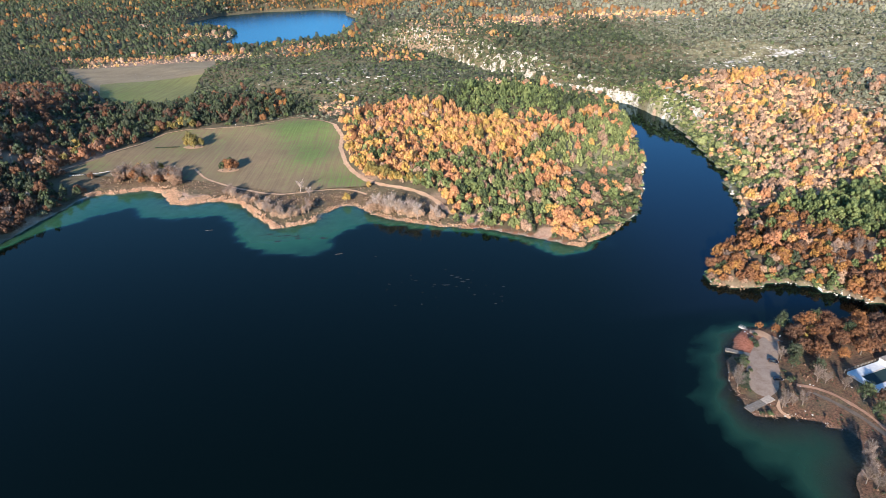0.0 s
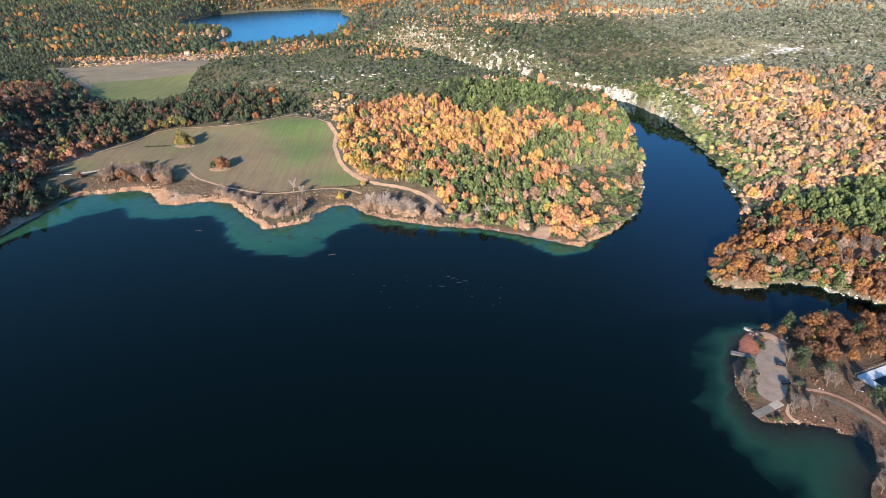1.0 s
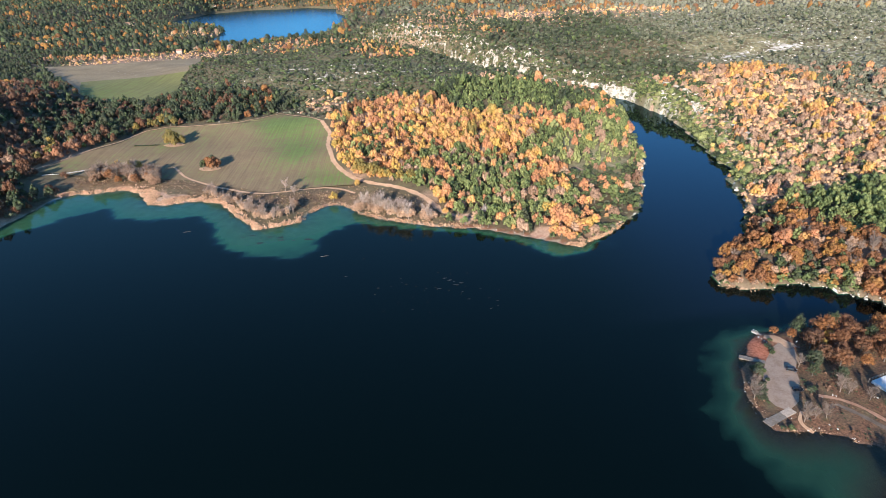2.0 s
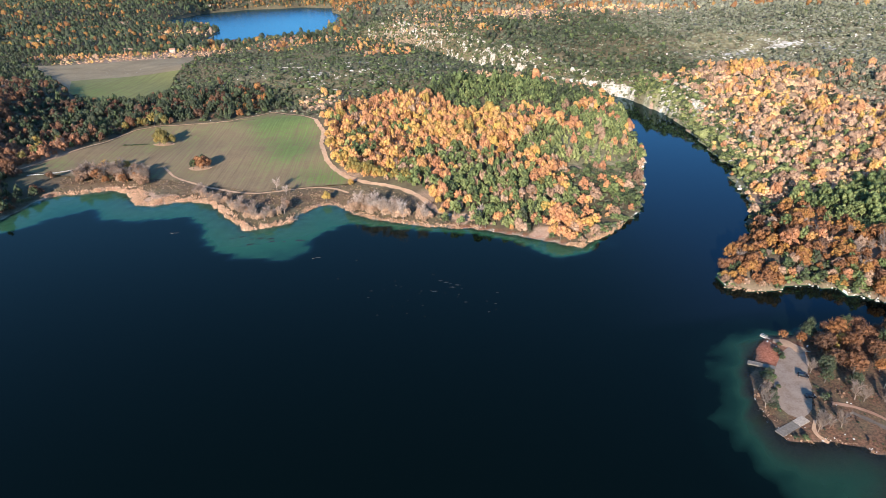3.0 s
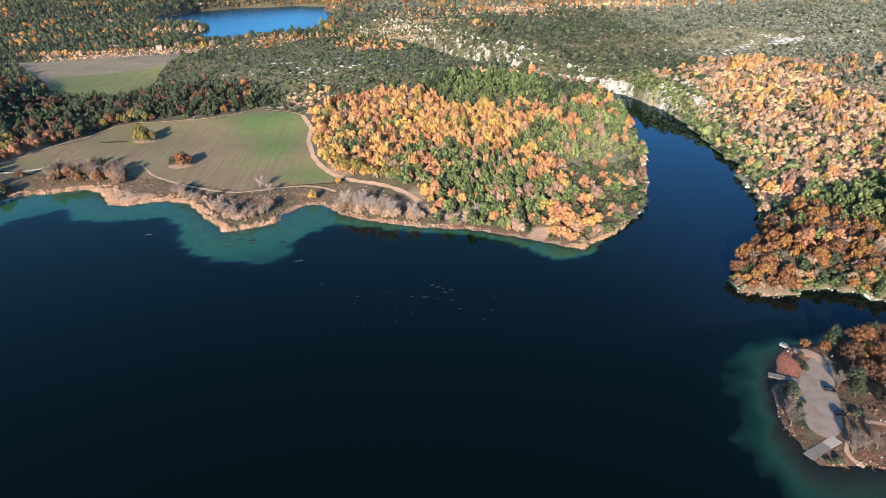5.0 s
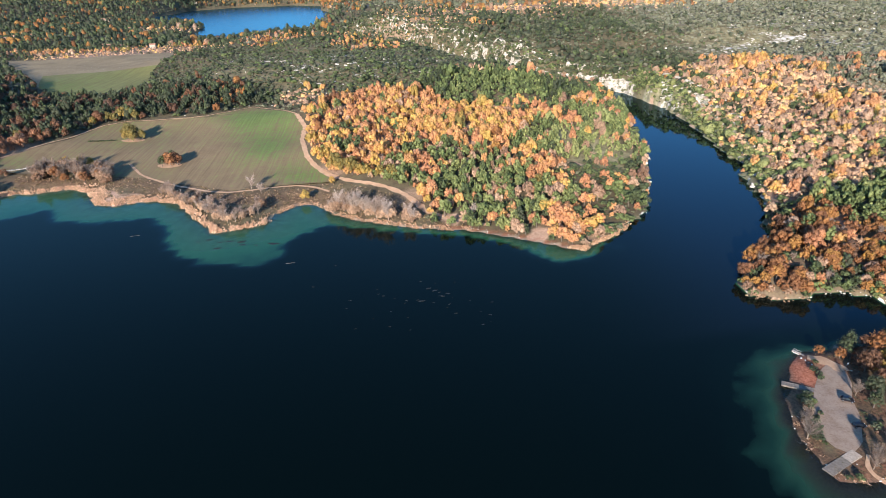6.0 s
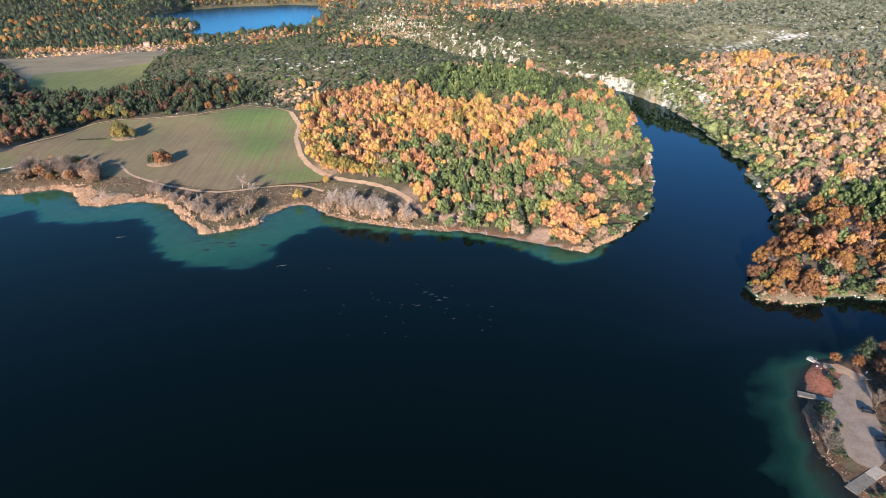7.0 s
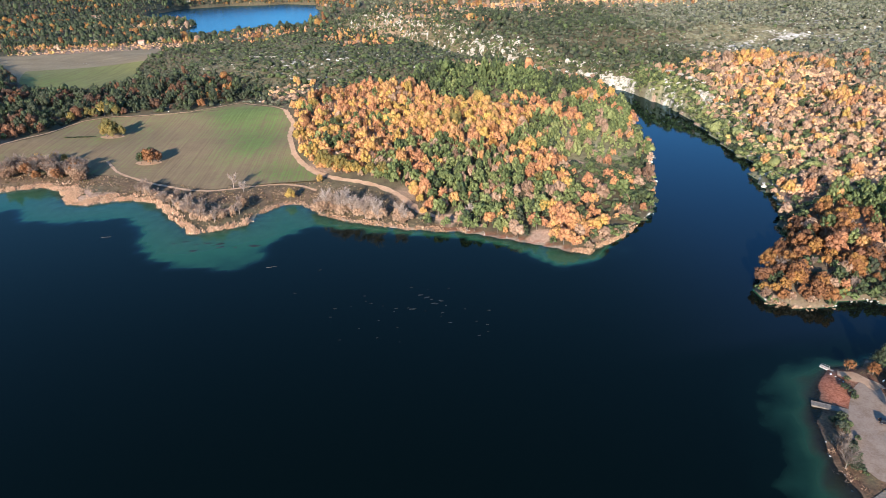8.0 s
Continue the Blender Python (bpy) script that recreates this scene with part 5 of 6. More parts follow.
def rock_field(name, places, seed, lo, hi, label):
    """Many broken limestone blocks in one mesh."""
    r = np.random.RandomState(seed)
    v0, f0 = SPHERES[1]
    xs, ys = places
    zs = ground_height(xs, ys)
    n = len(xs)
    s = r.uniform(lo, hi, n) * r.uniform(0.6, 1.2, n)
    a = r.uniform(0, 6.28, n)
    v = v0[None] * r.uniform(0.65, 1.15, (n, len(v0), 1)) * np.stack([s, s * r.uniform(0.5, 0.9, n), s * r.uniform(0.45, 0.8, n)], 1)[:, None, :]
    x = v[..., 0] * np.cos(a)[:, None] - v[..., 1] * np.sin(a)[:, None] + xs[:, None]
    y = v[..., 0] * np.sin(a)[:, None] + v[..., 1] * np.cos(a)[:, None] + ys[:, None]
    z = v[..., 2] + zs[:, None] + 0.1 * s[:, None]
    f = (f0[None] + (np.arange(n) * len(v0))[:, None, None]).reshape(-1, 3)
    return tagged(new(name, mesh_from(name, np.stack([x, y, z], -1).reshape(-1, 3), f, LIMESTONE)), label, "rocks", kind="stuff")


def along(line, width, count, seed):
    r = np.random.RandomState(seed)
    q = resample(line, 1.0)
    k = r.randint(0, len(q), count)
    xs, ys = q[k, 0] + r.normal(0, width, count), q[k, 1] + r.normal(0, width, count)
    ok = (shore_distance(xs, ys) > 0.3) & ~inside(xs, ys, FIELD) & (polyline_distance(xs, ys, TRACK_NORTH) > 3)
    if width > 20:   # stones gather in drifts
        ok &= wave(xs, ys, 45, 95 + seed) + 0.4 * r.normal(size=count) > 0.25
    return xs[ok], ys[ok]


def cliff(line, height, seed, gaps, label, back=7.0, uneven=0.2, wander=2.2):
    """A broken limestone face along a line: stepped beds of blocks, notched and gapped, that runs back into the slope."""
    r = np.random.RandomState(seed)
    q = resample(line, 1.7)
    t = np.gradient(q, axis=0)
    nrm = np.stack([-t[:, 1], t[:, 0]], 1) / np.hypot(*t.T)[:, None]
    nrm *= np.where(nrm @ np.array([-0.6, -0.8]) > 0, 1, -1)[:, None]
    n, rows = len(q), 9
    show = smoothstep(gaps - 0.5, gaps + 0.3, wave(q[:, 0], q[:, 1], 48, seed) + 0.4 * wave(q[:, 0], q[:, 1], 13, seed + 1))
    tall = height * (1 - uneven + uneven * wave(q[:, 0], q[:, 1], 12, seed + 2)) * show
    shift = wander * wave(q[:, 0], q[:, 1], 15, seed + 3)
    base = q + nrm * shift[:, None]
    foot = np.maximum(ground_height(base[:, 0], base[:, 1]), -0.5) - 1.2 - 2.5 * (1 - show)
    beds = np.r_[0, np.cumsum(r.uniform(0.5, 1.5, rows))]
    beds /= beds[-1]
    blocks = r.uniform(-0.55, 0.55, (rows + 1, n // 3 + 12))
    cols = np.arange(n)
    pts = []
    for k in range(rows + 1):
        jut = blocks[k, (cols + k * 2) // 3] + r.uniform(-0.2, 0.2, n) - 2.6 * beds[k] ** 1.5
        p = base + nrm * jut[:, None]
        pts.append(np.c_[p, foot + (tall + 1.2) * np.clip(beds[k] + r.uniform(-0.03, 0.03, n), 0, 1)])
    for d in (0.45, 1.0):
        p = base - nrm * (2.6 + back * d)
        pts.append(np.c_[p, np.minimum(ground_height(p[:, 0], p[:, 1]) - 0.4, foot + tall + 1.2) if d == 1 else foot + tall * 0.96 + 1.0])
    v = np.concatenate(pts)
    m = len(pts)
    f = (np.arange(m - 1)[:, None] * n + np.arange(n - 1)[None, :]).ravel()
    return tagged(new("cliff", mesh_from("cliff", v, np.stack([f, f + 1, f + n + 1, f + n], 1), CLIFF_STONE)), label, "cliff", kind="structure")


def cliff_material():
    """Bedded limestone: level bands of paler and darker rock, dark joints and grey-olive growth in the hollows."""
    m, nodes, links, b = material("cliff_limestone", 0.95)
    geo, mp = nodes.new("ShaderNodeNewGeometry"), nodes.new("ShaderNodeMapping")
    mp.inputs["Scale"].default_value = (0.12, 0.12, 0.75)
    links.new(geo.outputs["Position"], mp.inputs[0])
    bed = nodes.new("ShaderNodeTexNoise")
    bed.inputs["Scale"].default_value, bed.inputs["Detail"].default_value, bed.inputs["Roughness"].default_value = 1.0, 5, 0.7
    links.new(mp.outputs[0], bed.inputs["Vector"])
    fine, growth = noise_node(nodes, links, 1.2, 4, 0.75), noise_node(nodes, links, 6, 5, 0.7)
    v = math_node(nodes, links, "ADD", math_node(nodes, links, "MULTIPLY", bed.outputs["Fac"], 0.6), math_node(nodes, links, "MULTIPLY", fine.outputs["Fac"], 0.4))
    r = ramp(nodes, [(0.34, (0.16, 0.125, 0.09)), (0.44, (0.4, 0.345, 0.27)), (0.56, (0.56, 0.5, 0.42)), (0.68, (0.66, 0.61, 0.53))])
    links.new(v, r.inputs[0])
    g = ramp(nodes, [(0.5, (0, 0, 0)), (0.6, (1, 1, 1))])
    links.new(growth.outputs["Fac"], g.inputs[0])
    links.new(mix_col(nodes, links, g.outputs[0], r.outputs[0], (0.12, 0.115, 0.065)), b.inputs["Base Color"])
    bn = nodes.new("ShaderNodeBump")
    bn.inputs["Strength"].default_value, bn.inputs["Distance"].default_value = 1.0, 0.9
    links.new(v, bn.inputs["Height"])
    links.new(bn.outputs[0], b.inputs["Normal"])
    return m


CLIFF_STONE = cliff_material()
UPPER = [(-81, 1163), (-42, 1102), (-6, 1056), (18, 1012), (67, 943), (109, 875), (139, 822), (160, 790)]
cliff([(-83, 1152), (-14, 1048), (56, 948), (101, 871), (136, 811), (152, 788)], 19, 591, -0.5, "high limestone wall over the gorge water", 6.0, 0.25, 1.2)
cliff(UPPER, 6.5, 501, -0.7, "broken white limestone cliff along the gorge")
cliff([(x + 6, y + 5) for x, y in UPPER], 5, 511, -0.1, "upper limestone ledge over the gorge")
cliff([(x - 5, y - 5) for x, y in UPPER[2:]], 5, 521, -0.4, "lower limestone ledge over the gorge")
cliff([(x - 9, y - 9) for x, y in UPPER[4:]], 4, 526, -0.1, "lowest limestone ledge over the gorge")
cliff([(150, 791), (161, 775), (172, 759.5), (192, 743), (213, 726.5), (228, 709), (242, 692), (245, 675)], 14.5, 531, -2.5, "tall white limestone cliff above the river bend", 6.0, 0.08, 0.7)
cliff([(166, 784), (184, 764), (206, 748), (226, 732), (241, 713)], 5, 536, -0.1, "pale upper step of the limestone cliff", 5.0)
cliff([(172, 798), (190, 778), (212, 760), (232, 740)], 3, 541, 0.1, "pale ledge above the limestone cliff")
cliff([(254, 690), (262, 665), (271, 640), (272, 615), (269, 590), (269, 573), (273, 555), (275, 530), (276, 504), (271, 480)], 4.5, 551, -0.25, "white limestone crag above the river", 5.0)
cliff([(340, 792), (370, 772), (400, 790), (440, 806), (475, 800), (512, 803)], 1.8, 561, 0.5, "low pale rock ledge on the plateau", 9.0)
for i, (cx, cy) in enumerate([(-150, 800), (-105, 722), (-66, 748), (-92, 670), (-66, 652), (-10, 656), (30, 655), (-130, 760), (-40, 705)]):
    cliff([(cx - 34, cy + 6), (cx - 12, cy - 2), (cx + 12, cy + 2), (cx + 34, cy - 5)], 1.5, 571 + 10 * i, 0.15, "low broken limestone band on the scrub hill", 4.0)
rock_field("rocks", along([(245, 690), (215, 732), (172, 768), (135, 822), (100, 882), (55, 962), (-10, 1060)], 11, 300, 1), 1, 0.6, 2.2, "white limestone crags of the gorge wall")
rock_field("rocks", along([(258, 640), (274, 605), (270, 545), (262, 492), (248, 445), (233, 405), (226, 388)], 7, 300, 2), 2, 0.5, 2.4, "white limestone crags above the river")
rock_field("rocks", along([(173, 258), (189, 263), (205, 252), (220, 240)], 1.4, 70, 3), 3, 0.3, 0.9, "pale rocks at the inlet's edge")
rock_field("rocks", along([(148, 375), (157, 400), (167, 428), (180, 462)], 2.0, 80, 4), 4, 0.4, 1.3, "pale rocks on the headland's river bank")
rock_field("rocks", along([(30, 350), (67, 331), (92, 316), (120, 340), (140, 358)], 1.2, 70, 5), 5, 0.15, 0.45, "small stones along the headland shore")
rock_field("rocks", along([(-260, 700), (-100, 700), (20, 700), (60, 760)], 48, 800, 6), 6, 0.5, 1.7, "scattered pale stones on the scrub hill")
rock_field("rocks", along([(320, 720), (430, 790), (560, 870), (680, 980)], 50, 800, 7), 7, 0.6, 2.3, "scattered pale stones on the plateau")
rock_field("rocks", along([(118, 180), (119, 168), (122, 163), (134, 162), (146, 158)], 0.9, 160, 8), 8, 0.12, 0.35, "small stones along the landing shore")
rock_field("rocks", along([(-470, 930), (-380, 920)], 16, 260, 9), 9, 0.4, 0.9, "pale stones gathered on the far field")


# ---- the landing ----
def box(bm, x0, x1, y0, y1, z0, z1, bevel=0.0):
    made = bmesh.ops.create_cube(bm, size=1)["verts"]
    for v in made:
        v.co = (x0 + (v.co.x + 0.5) * (x1 - x0), y0 + (v.co.y + 0.5) * (y1 - y0), z0 + (v.co.z + 0.5) * (z1 - z0))
    if bevel:
        edges = {e for v in made for e in v.link_edges}
        bmesh.ops.bevel(bm, geom=list(edges), offset=bevel, segments=2, affect="EDGES")
    return made


def bm_part(name, build, mat, parent, label=""):
    bm = bmesh.new()
    build(bm)
    me = bpy.data.meshes.new(name)
    bm.to_mesh(me)
    bm.free()
    me.materials.append(mat)
    return part(name, me, parent, label)


def plain(name, col, rough=0.5, metal=0.0, grain=0.15, scale=0.4):
    m, nodes, links, b = material(name, rough)
    n = noise_node(nodes, links, scale, 4)
    r = ramp(nodes, [(0.3, tuple(c * (1 - grain) for c in col)), (0.7, tuple(min(c * (1 + grain), 1) for c in col))])
    links.new(n.outputs["Fac"], r.inputs[0])
    links.new(r.outputs[0], b.inputs["Base Color"])
    b.inputs["Metallic"].default_value = metal
    b.inputs["Specular IOR Level"].default_value = 0.5
    return m


CONCRETE = plain("concrete", (0.19, 0.155, 0.12), 0.9, 0, 0.3, 0.7)
PALE_CONCRETE = plain("pale_concrete", (0.42, 0.33, 0.25), 0.9, 0, 0.25, 0.6)
WHITE = plain("white_render", (0.66, 0.64, 0.6), 0.7, 0, 0.08, 1.5)
POOL_COVER = plain("dark_green_cover", (0.006, 0.028, 0.026), 0.9, 0, 0.2, 1.0)
CAR_BLACK = plain("black_paint", (0.012, 0.014, 0.02), 0.18)
CAR_GLASS = plain("dark_glass", (0.02, 0.025, 0.03), 0.05)
RUBBER = plain("tyre_rubber", (0.02, 0.02, 0.02), 0.9)
CHROME = plain("bright_metal", (0.6, 0.6, 0.62), 0.3, 1.0)
LAMP_GLASS = plain("lamp_glass", (0.75, 0.75, 0.72), 0.15)
WOOD = plain("weathered_wood", (0.3, 0.24, 0.18), 0.85, 0, 0.3, 0.5)
ROOF_TILE = plain("roof_tile", (0.42, 0.22, 0.14), 0.85, 0, 0.25, 1.2)


def car(x, y, heading, label):
    """A small hatchback about 3.9 m long, its front towards +x before it is turned."""
    ob = new("car")
    tagged(ob, label, "car", "parked cars")

    def body(bm):
        prof = [(-1.95, 0.35), (-1.97, 0.75), (-1.85, 0.98), (0.75, 0.95), (1.75, 0.8), (1.95, 0.62), (1.95, 0.35)]
        left = [bm.verts.new((px, -0.84 if 0.4 < pz else -0.78, pz)) for px, pz in prof]
        right = [bm.verts.new((px, 0.84 if 0.4 < pz else 0.78, pz)) for px, pz in prof]
        bm.faces.new(left[::-1]), bm.faces.new(right)
        for i in range(len(prof)):
            j = (i + 1) % len(prof)
            bm.faces.new((left[i], left[j], right[j], right[i]))
        bmesh.ops.recalc_face_normals(bm, faces=bm.faces)
        bmesh.ops.bevel(bm, geom=list(bm.edges), offset=0.06, segments=2, affect="EDGES")

    def cabin(bm):
        base = [(-1.8, -0.78), (0.85, -0.78), (0.85, 0.78), (-1.8, 0.78)]
        top = [(-1.5, -0.62), (0.15, -0.62), (0.15, 0.62), (-1.5, 0.62)]
        a = [bm.verts.new((*p, 0.93)) for p in base]
        b = [bm.verts.new((*p, 1.42)) for p in top]
        for i in range(4):
            j = (i + 1) % 4
            bm.faces.new((a[i], a[j], b[j], b[i]))
        bm.faces.new(b)

    def roof(bm):
        box(bm, -1.55, 0.2, -0.64, 0.64, 1.4, 1.47, 0.03)

    def wheel(bm, wx, wy):
        bmesh.ops.create_cone(bm, cap_ends=True, segments=14, radius1=0.31, radius2=0.31, depth=0.2, matrix=Matrix.Translation((wx, wy, 0.31)) @ Matrix.Rotation(radians(90), 4, "X"))

    def rim(bm, wx, wy):
        bmesh.ops.create_cone(bm, cap_ends=True, segments=10, radius1=0.19, radius2=0.17, depth=0.22, matrix=Matrix.Translation((wx, wy, 0.31)) @ Matrix.Rotation(radians(90), 4, "X"))

    bm_part("body", body, CAR_BLACK, ob)
    bm_part("window_glass", cabin, CAR_GLASS, ob, "dark tinted window glass")
    bm_part("roof", roof, CAR_BLACK, ob)
    for wx in (-1.25, 1.25):
        for wy in (-0.76, 0.76):
            w = bm_part("wheel", lambda b: wheel(b, wx, wy), RUBBER, ob)
            bm_part("rim", lambda b: rim(b, wx, wy), CHROME, w, "bright metal rim")
    for wy in (-0.6, 0.6):
        bm_part("headlight", lambda b: box(b, 1.84, 1.97, wy - 0.17, wy + 0.17, 0.62, 0.76, 0.03), LAMP_GLASS, ob, "clear headlight glass")
        bm_part("tail_light", lambda b: box(b, -1.98, -1.88, wy - 0.12, wy + 0.12, 0.7, 0.92, 0.03), ROOF_TILE, ob, "reddish tail light")
        bm_part("mirror", lambda b: box(b, 0.45, 0.6, wy * 1.55 - 0.08, wy * 1.55 + 0.08, 0.95, 1.07, 0.03), CAR_BLACK, ob)
    ob.matrix_basis = pose(x, y, ground_at(x, y) + 0.12, 0, 0, heading)
    return ob


car(144.6, 195.0, -26, "black hatchback parked on the grey gravel")
car(140.2, 183.4, -4, "dark small car parked nose to the bushes")

jetty = tagged(new("jetty"), "grey concrete jetty beside the red beach", "jetty")
jetty.matrix_basis = pose(133.6, 203.8, 0, 0, 0, -29)
bm_part("deck", lambda b: box(b, -4.9, 4.9, -1.15, 1.15, 0.18, 0.75, 0.06), CONCRETE, jetty)
bm_part("kerb", lambda b: box(b, -4.9, 4.9, 0.95, 1.15, 0.753, 0.82, 0.03), CONCRETE, jetty)
bm_part("footing", lambda b: (box(b, -4.5, -3.5, -0.9, 0.9, -2.5, 0.18), box(b, -0.6, 0.6, -0.9, 0.9, -2.0, 0.18)), CONCRETE, jetty)

slipway = tagged(new("slipway"), "pale concrete slipway running into the water", "slipway")
slipway.matrix_basis = pose(126.2, 170.4, 0.42, 0, -2.8, 24)
for i, (a, b0) in enumerate(((-6.6, -2.3), (-2.24, 2.2), (2.26, 7.2))):
    bm_part("slab", lambda b: box(b, a, b0, -1.6 + 0.1 * i, 1.7, -0.12, 0.2, 0.03), (CONCRETE, CONCRETE, PALE_CONCRETE)[i], slipway)

pontoon = tagged(new("pontoon"), "small white landing stage with a ramp", "pontoon")
pontoon.matrix_basis = pose(145.2, 223.2, 0.0, 0, 0, -58) @ Matrix.Scale(0.72, 4)
bm_part("deck", lambda b: box(b, -1.9, 1.9, -1.0, 1.0, 0.25, 0.5, 0.04), PALE_CONCRETE, pontoon)
for fy in (-0.75, 0.75):
    bm_part("float", lambda b: box(b, -1.8, 1.8, fy - 0.2, fy + 0.2, -0.3, 0.25, 0.05), WHITE, pontoon)
    bm_part("rail", lambda b: (box(b, -1.8, 1.8, fy * 1.25 - 0.03, fy * 1.25 + 0.03, 1.2, 1.26), [box(b, px - 0.03, px + 0.03, fy * 1.25 - 0.03, fy * 1.25 + 0.03, 0.5, 1.2) for px in (-1.7, 0, 1.7)]), WHITE, pontoon)
bm_part("ramp", lambda b: box(b, 1.92, 4.4, -0.6, 0.6, 0.35, 0.47, 0.03), WOOD, pontoon)

bench = tagged(new("bench"), "low wooden bench at the car park's end", "bench")
bench.matrix_basis = pose(155.5, 209.5, ground_at(155.5, 209.5) + 0.1, 0, 0, -20)
bm_part("seat", lambda b: box(b, -1.1, 1.1, -0.25, 0.25, 0.42, 0.5, 0.02), WOOD, bench)
for lx in (-0.8, 0.8):
    bm_part("leg", lambda b: box(b, lx - 0.08, lx + 0.08, -0.2, 0.2, 0, 0.42), CONCRETE, bench)
sign = tagged(new("sign_board"), "small white notice board by the car park", "sign")
sign.matrix_basis = pose(157, 212.5, ground_at(157, 212.5), 0, 0, 20)
bm_part("board", lambda b: box(b, -0.5, 0.5, -0.03, 0.03, 0.8, 1.5, 0.01), WHITE, sign)
for lx in (-0.4, 0.4):
    bm_part("post", lambda b: box(b, lx - 0.04, lx + 0.04, 0.035, 0.1, 0, 1.5), WOOD, sign)

# white terrace with a covered pool
tx, ty, turn = 181.5, 183.5, 20
tz = max(ground_at(172, 184), ground_at(190, 184), ground_at(181, 192)) + 0.1
terrace = tagged(new("pool_terrace"), "white paved terrace round a dark green covered pool", "terrace")
terrace.matrix_basis = pose(tx, ty, tz, 0, 0, turn)
bm_part("paving", lambda b: (box(b, -10.5, -8.0, -7.5, 5.5, -1.6, 0.35, 0.04), box(b, -7.99, 14, 1.2, 5.5, -1.6, 0.35, 0.04), box(b, -7.99, 14, -7.5, -4.6, -1.6, 0.35, 0.04)), WHITE, terrace)
bm_part("pool_cover", lambda b: box(b, -7.97, 13.9, -4.58, 1.18, -1.2, 0.22), POOL_COVER, terrace, "dark green sheet over the water")
bm_part("coping", lambda b: (box(b, -7.95, 14, 1.2, 1.5, 0.353, 0.41, 0.02), box(b, -7.95, 14, -4.9, -4.6, 0.353, 0.41, 0.02)), PALE_CONCRETE, terrace)
fence = tagged(new("fence"), "thin wooden fence behind the white terrace", "fence")
fence.matrix_basis = pose(tx, ty, tz, 0, 0, turn)
for i in range(13):
    px = -11 + 2.0 * i
    bm_part("post", lambda b: box(b, px - 0.06, px + 0.06, 6.1, 6.22, -1.6, 1.3, 0.01), WOOD, fence)
for pz in (0.5, 1.1):
    bm_part("rail", lambda b: box(b, -11, 13.1, 6.04, 6.1, pz, pz + 0.1), WOOD, fence)
hut = tagged(new("pool_hut"), "small brown-roofed hut with a white edge beside the pool", "hut")
hut.matrix_basis = pose(tx, ty, tz + 0.353, 0, 0, turn)
bm_part("wall", lambda b: box(b, 7.2, 12.8, 2.0, 5.0, 0, 2.2, 0.03), WHITE, hut)
bm_part("roof", lambda b: box(b, 7.0, 13.0, 1.8, 5.2, 2.2, 2.4, 0.03), WOOD, hut)

LANDING = "trees of the landing"
plant_group("pine", [(153.2, 195.8), (155, 197), (150.5, 191.0), (158, 186), (166, 169), (165.5, 160.5), (186, 210), (160.5, 219), (178, 222)], 3.3, (0.46, 0.56), 21, "dense green pine on the landing", LANDING, 0.0, 6)
plant_group("scrub", [(131.4, 193), (130.4, 189), (124, 181), (126, 178), (124.5, 165), (127, 164.5), (166, 159), (144, 211.5), (144.6, 209), (147.4, 216), (132.5, 190.5), (143.4, 207)], 1.4, (0.4, 0.6), 22, "low green bush on the landing's bank", LANDING, 0.3, 6)
plant_group("scrub", [(132.5, 197.3), (133.6, 199), (131, 195), (134, 195.5), (130.5, 198.5), (126.3, 182.5), (127.5, 184), (125, 180.2), (128.4, 186.5), (144.6, 182.0), (146, 183)], 1.9, (0.3, 0.6), 27, "dark green bush on the landing's bank", LANDING, 0.3, 6)
plant_group("bare", [(125.8, 187), (127, 188.4), (125, 189)], 5.5, (0.2, 0.4), 28, "leafless grey bush on the landing's bank", LANDING, 0.3, 6)
plant_group("bare", [(135, 168), (133.6, 167.8), (157.4, 179.6), (148.6, 197), (122.6, 181), (142, 168.4), (138, 169), (155, 181), (163, 176), (169, 150), (160, 140), (155, 137), (150, 128), (141, 131), (144, 134), (146, 138), (149, 142), (143, 128)], 8.0, (0.05, 0.35), 23, "leafless pale tree on the landing", LANDING, 0.3, 6)
oaks = [(160, 208.6), (160, 200), (164, 194.5), (180.5, 213), (173, 218.5), (170, 221.5), (190, 208), (197, 209), (203, 210), (174, 195.5), (184, 197), (172, 166), (170, 208), (196, 219), (182, 219), (186, 214.5), (190.5, 199),
        (166, 213), (175, 211), (168, 202), (178, 204), (186, 204), (194, 214), (203, 217), (210, 212), (205, 203), (212, 206), (198, 202), (163, 216), (189, 219)]
plant_group("russet", oaks, 4.0, (0.05, 0.6), 24, "rust-orange autumn oak on the landing", LANDING, 0.6, 6)
plant_group("russet", [(151.8, 220.8), (163, 209.5), (157.5, 217.5)], 2.4, (0.5, 0.7), 25, "small bright orange oak by the red beach", LANDING, 0.0, 6)
plant_group("yellow", [(164, 207), (171, 213)], 2.4, (0.86, 0.95), 26, "yellow-green oak among rust-coloured ones", LANDING, 0.0, 6)


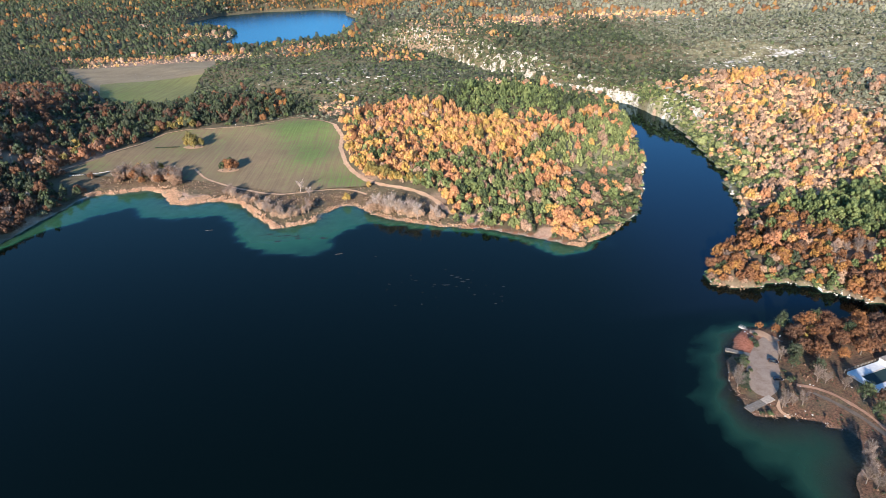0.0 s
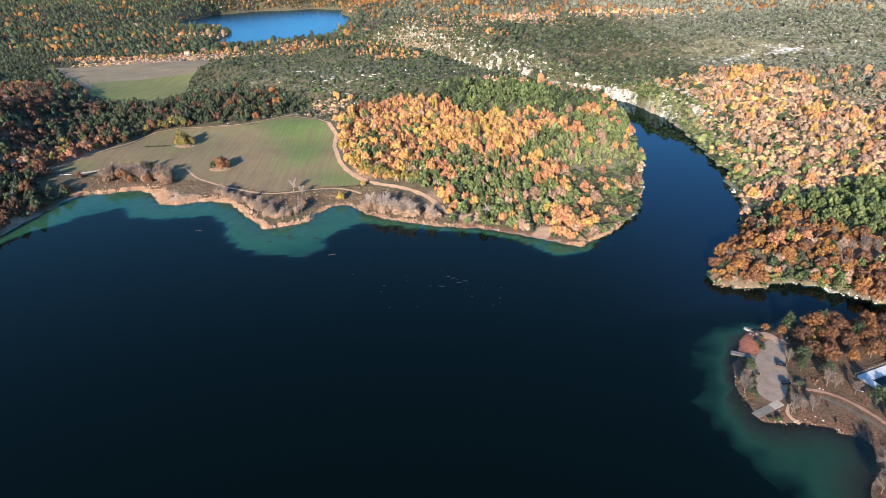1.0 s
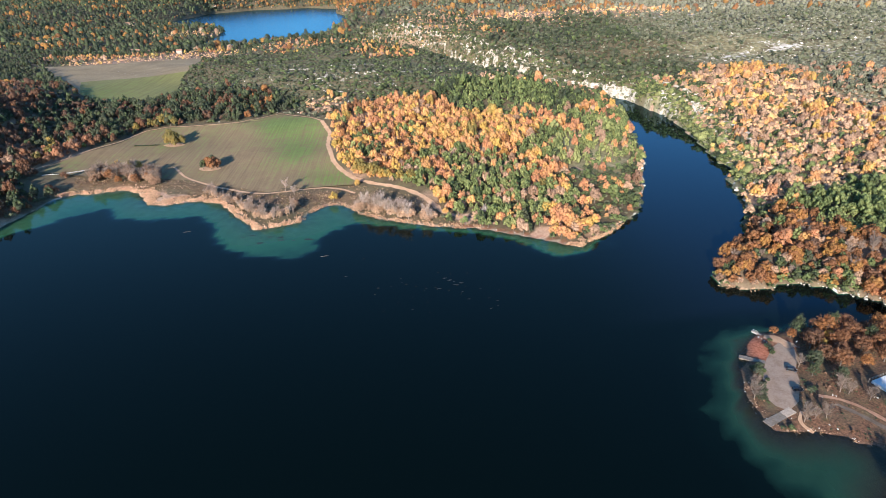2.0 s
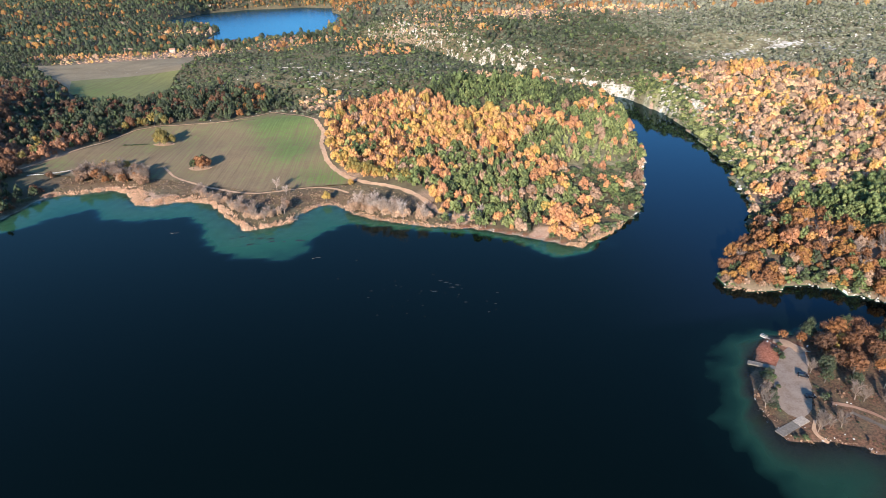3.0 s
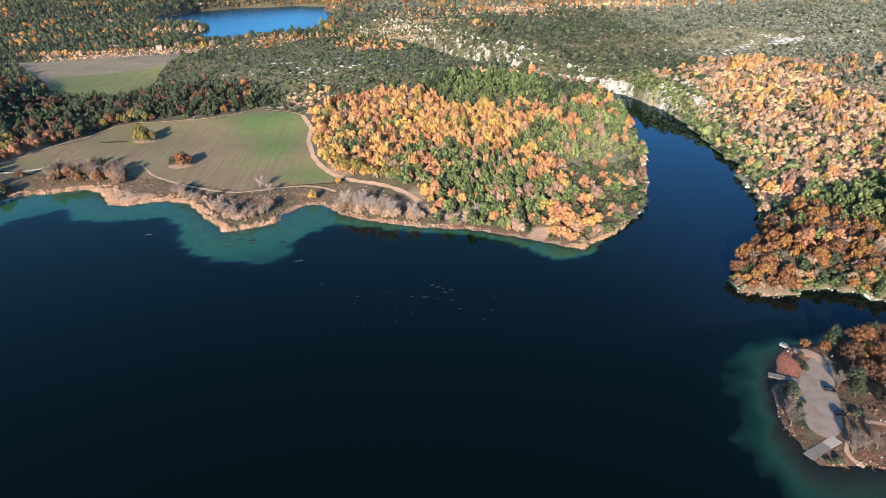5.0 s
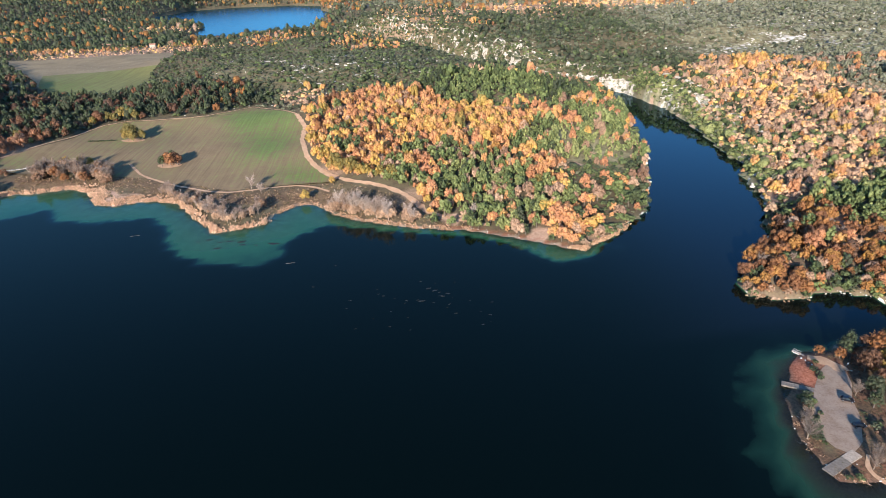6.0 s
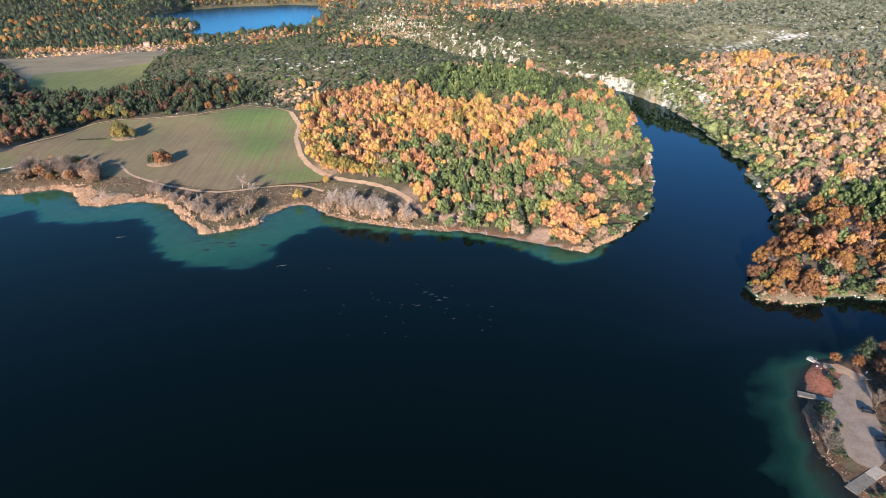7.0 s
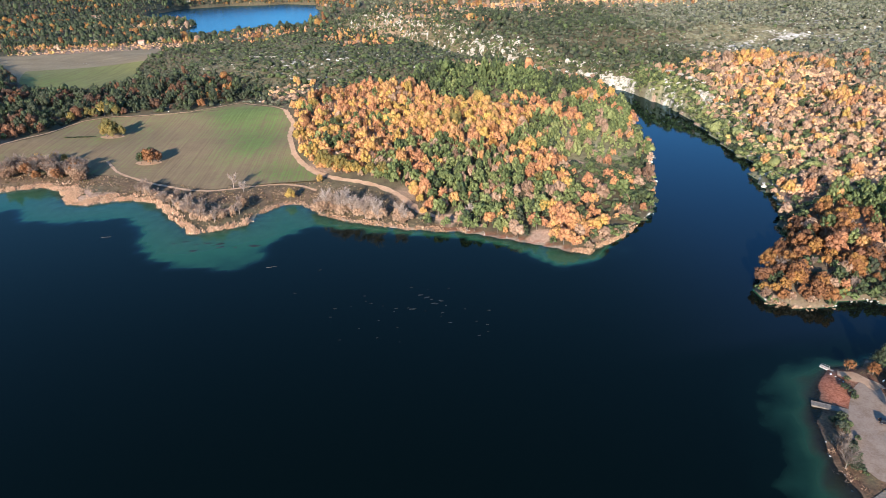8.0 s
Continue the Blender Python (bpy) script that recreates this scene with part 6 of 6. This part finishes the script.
# ---- far houses ----
def house(x, y, w, d, h, heading, label):
    ob = tagged(new("house"), label, "house", "far houses")
    ob.matrix_basis = pose(x, y, ground_at(x, y), 0, 0, heading)
    bm_part("wall", lambda b: box(b, -w / 2, w / 2, -d / 2, d / 2, -0.5, h), PALE_CONCRETE, ob)

    def roof(bm):
        o = 0.5
        a = [bm.verts.new(p) for p in ((-w / 2 - o, -d / 2 - o, h), (w / 2 + o, -d / 2 - o, h), (w / 2 + o, d / 2 + o, h), (-w / 2 - o, d / 2 + o, h), (-w / 2 - o, 0, h + d * 0.25), (w / 2 + o, 0, h + d * 0.25))]
        for f in ((0, 1, 5, 4), (2, 3, 4, 5), (0, 4, 3), (1, 2, 5), (3, 2, 1, 0)):
            bm.faces.new([a[i] for i in f])

    bm_part("roof", roof, ROOF_TILE, ob)
    for i in range(max(int(w / 4), 2)):
        wx = -w / 2 + (i + 0.5) * w / max(int(w / 4), 2)
        bm_part("window", lambda b: box(b, wx - 0.55, wx + 0.55, -d / 2 - 0.06, -d / 2 + 0.02, 0.9, 2.2), CAR_GLASS, ob)
    return ob


house(-512, 1166, 30, 9, 4.5, -8, "long pale house behind orange trees")
house(-474, 1146, 14, 8, 4, -8, "small pale house at the wood's edge")
house(-414, 1112, 9, 8, 5.5, 10, "pale square house among trees")
house(-758, 1722, 22, 10, 5, 5, "white house in far woods")
house(-680, 2200, 14, 8, 5, 20, "white house on the far lake shore")
for i, (hx, hy) in enumerate([(-784, 1345), (-730, 1254), (-712, 1309), (-748, 1343), (-735, 1290)]):
    house(hx, hy, 10, 7, 4, 20 * i, "small pale house in far woods")

# ---- on the water ----
WEED = plain("water_weed", (0.012, 0.014, 0.012), 0.8, 0, 0.3, 0.6)
r = np.random.RandomState(55)


def weed_mat(x, y, size, seed):
    """A thin ragged raft of floating weed."""
    rr = np.random.RandomState(seed)
    bm = bmesh.new()
    n = 14
    rad = size * rr.uniform(0.4, 1.0, n)
    low = [bm.verts.new((rad[i] * 1.7 * math.cos(i * 6.283 / n), rad[i] * 0.7 * math.sin(i * 6.283 / n), -0.03)) for i in range(n)]
    top = [bm.verts.new((v.co.x * 0.93, v.co.y * 0.93, 0.03)) for v in low]
    bm.faces.new(top)
    for i in range(n):
        bm.faces.new((low[i], low[(i + 1) % n], top[(i + 1) % n], top[i]))
    me = bpy.data.meshes.new("weed_raft")
    bm.to_mesh(me)
    bm.free()
    me.materials.append(WEED)
    ob = new("weed_raft", me)
    ob.matrix_basis = pose(x, y, 0.02, 0, 0, rr.uniform(-30, 30))
    return tagged(ob, "thin ragged raft of brown weed on dark water", "weed", "weed rafts")


for i in range(34):
    c = ((12, 281), (9, 270), (-20, 280), (20, 255), (-5, 262))[i % 5]
    weed_mat(c[0] + r.normal(0, 14), c[1] + r.normal(0, 9), r.uniform(0.2, 0.6), 400 + i)
for i, c in enumerate([(-92, 343), (-97, 342), (-86, 341.5), (-104, 346), (-109, 344), (-96, 335), (-84, 338), (-77, 337), (-68, 338)]):
    weed_mat(c[0], c[1], (1.6, 1.1, 2.1)[i % 3], 450 + i)
for c in ((11.5, 283.1), (14, 281), (20, 278), (8, 272.5), (17, 276)):
    weed_mat(c[0], c[1], 1.1, int(c[0] * 7))


def log(x, y, length, heading):
    ob = new("floating_log")
    tagged(ob, "pale floating log in the lake", "log")
    bm = bmesh.new()
    bmesh.ops.create_cone(bm, cap_ends=True, segments=8, radius1=0.16, radius2=0.08, depth=length, matrix=Matrix.Rotation(radians(90), 4, "Y"))
    me = bpy.data.meshes.new("trunk")
    bm.to_mesh(me)
    bm.free()
    me.materials.append(BARK)
    part("trunk", me, ob)
    bm_part("branch", lambda b: bmesh.ops.create_cone(b, cap_ends=True, segments=6, radius1=0.08, radius2=0.03, depth=length * 0.3, matrix=Matrix.Translation((length * 0.1, length * 0.12, 0.05)) @ Matrix.Rotation(radians(70), 4, "X")), WOOD, ob)
    ob.matrix_basis = pose(x, y, -0.02, 0, 0, heading)


log(-55.2, 314.3, 4.5, 15)
log(-146, 355.3, 4.8, 12)
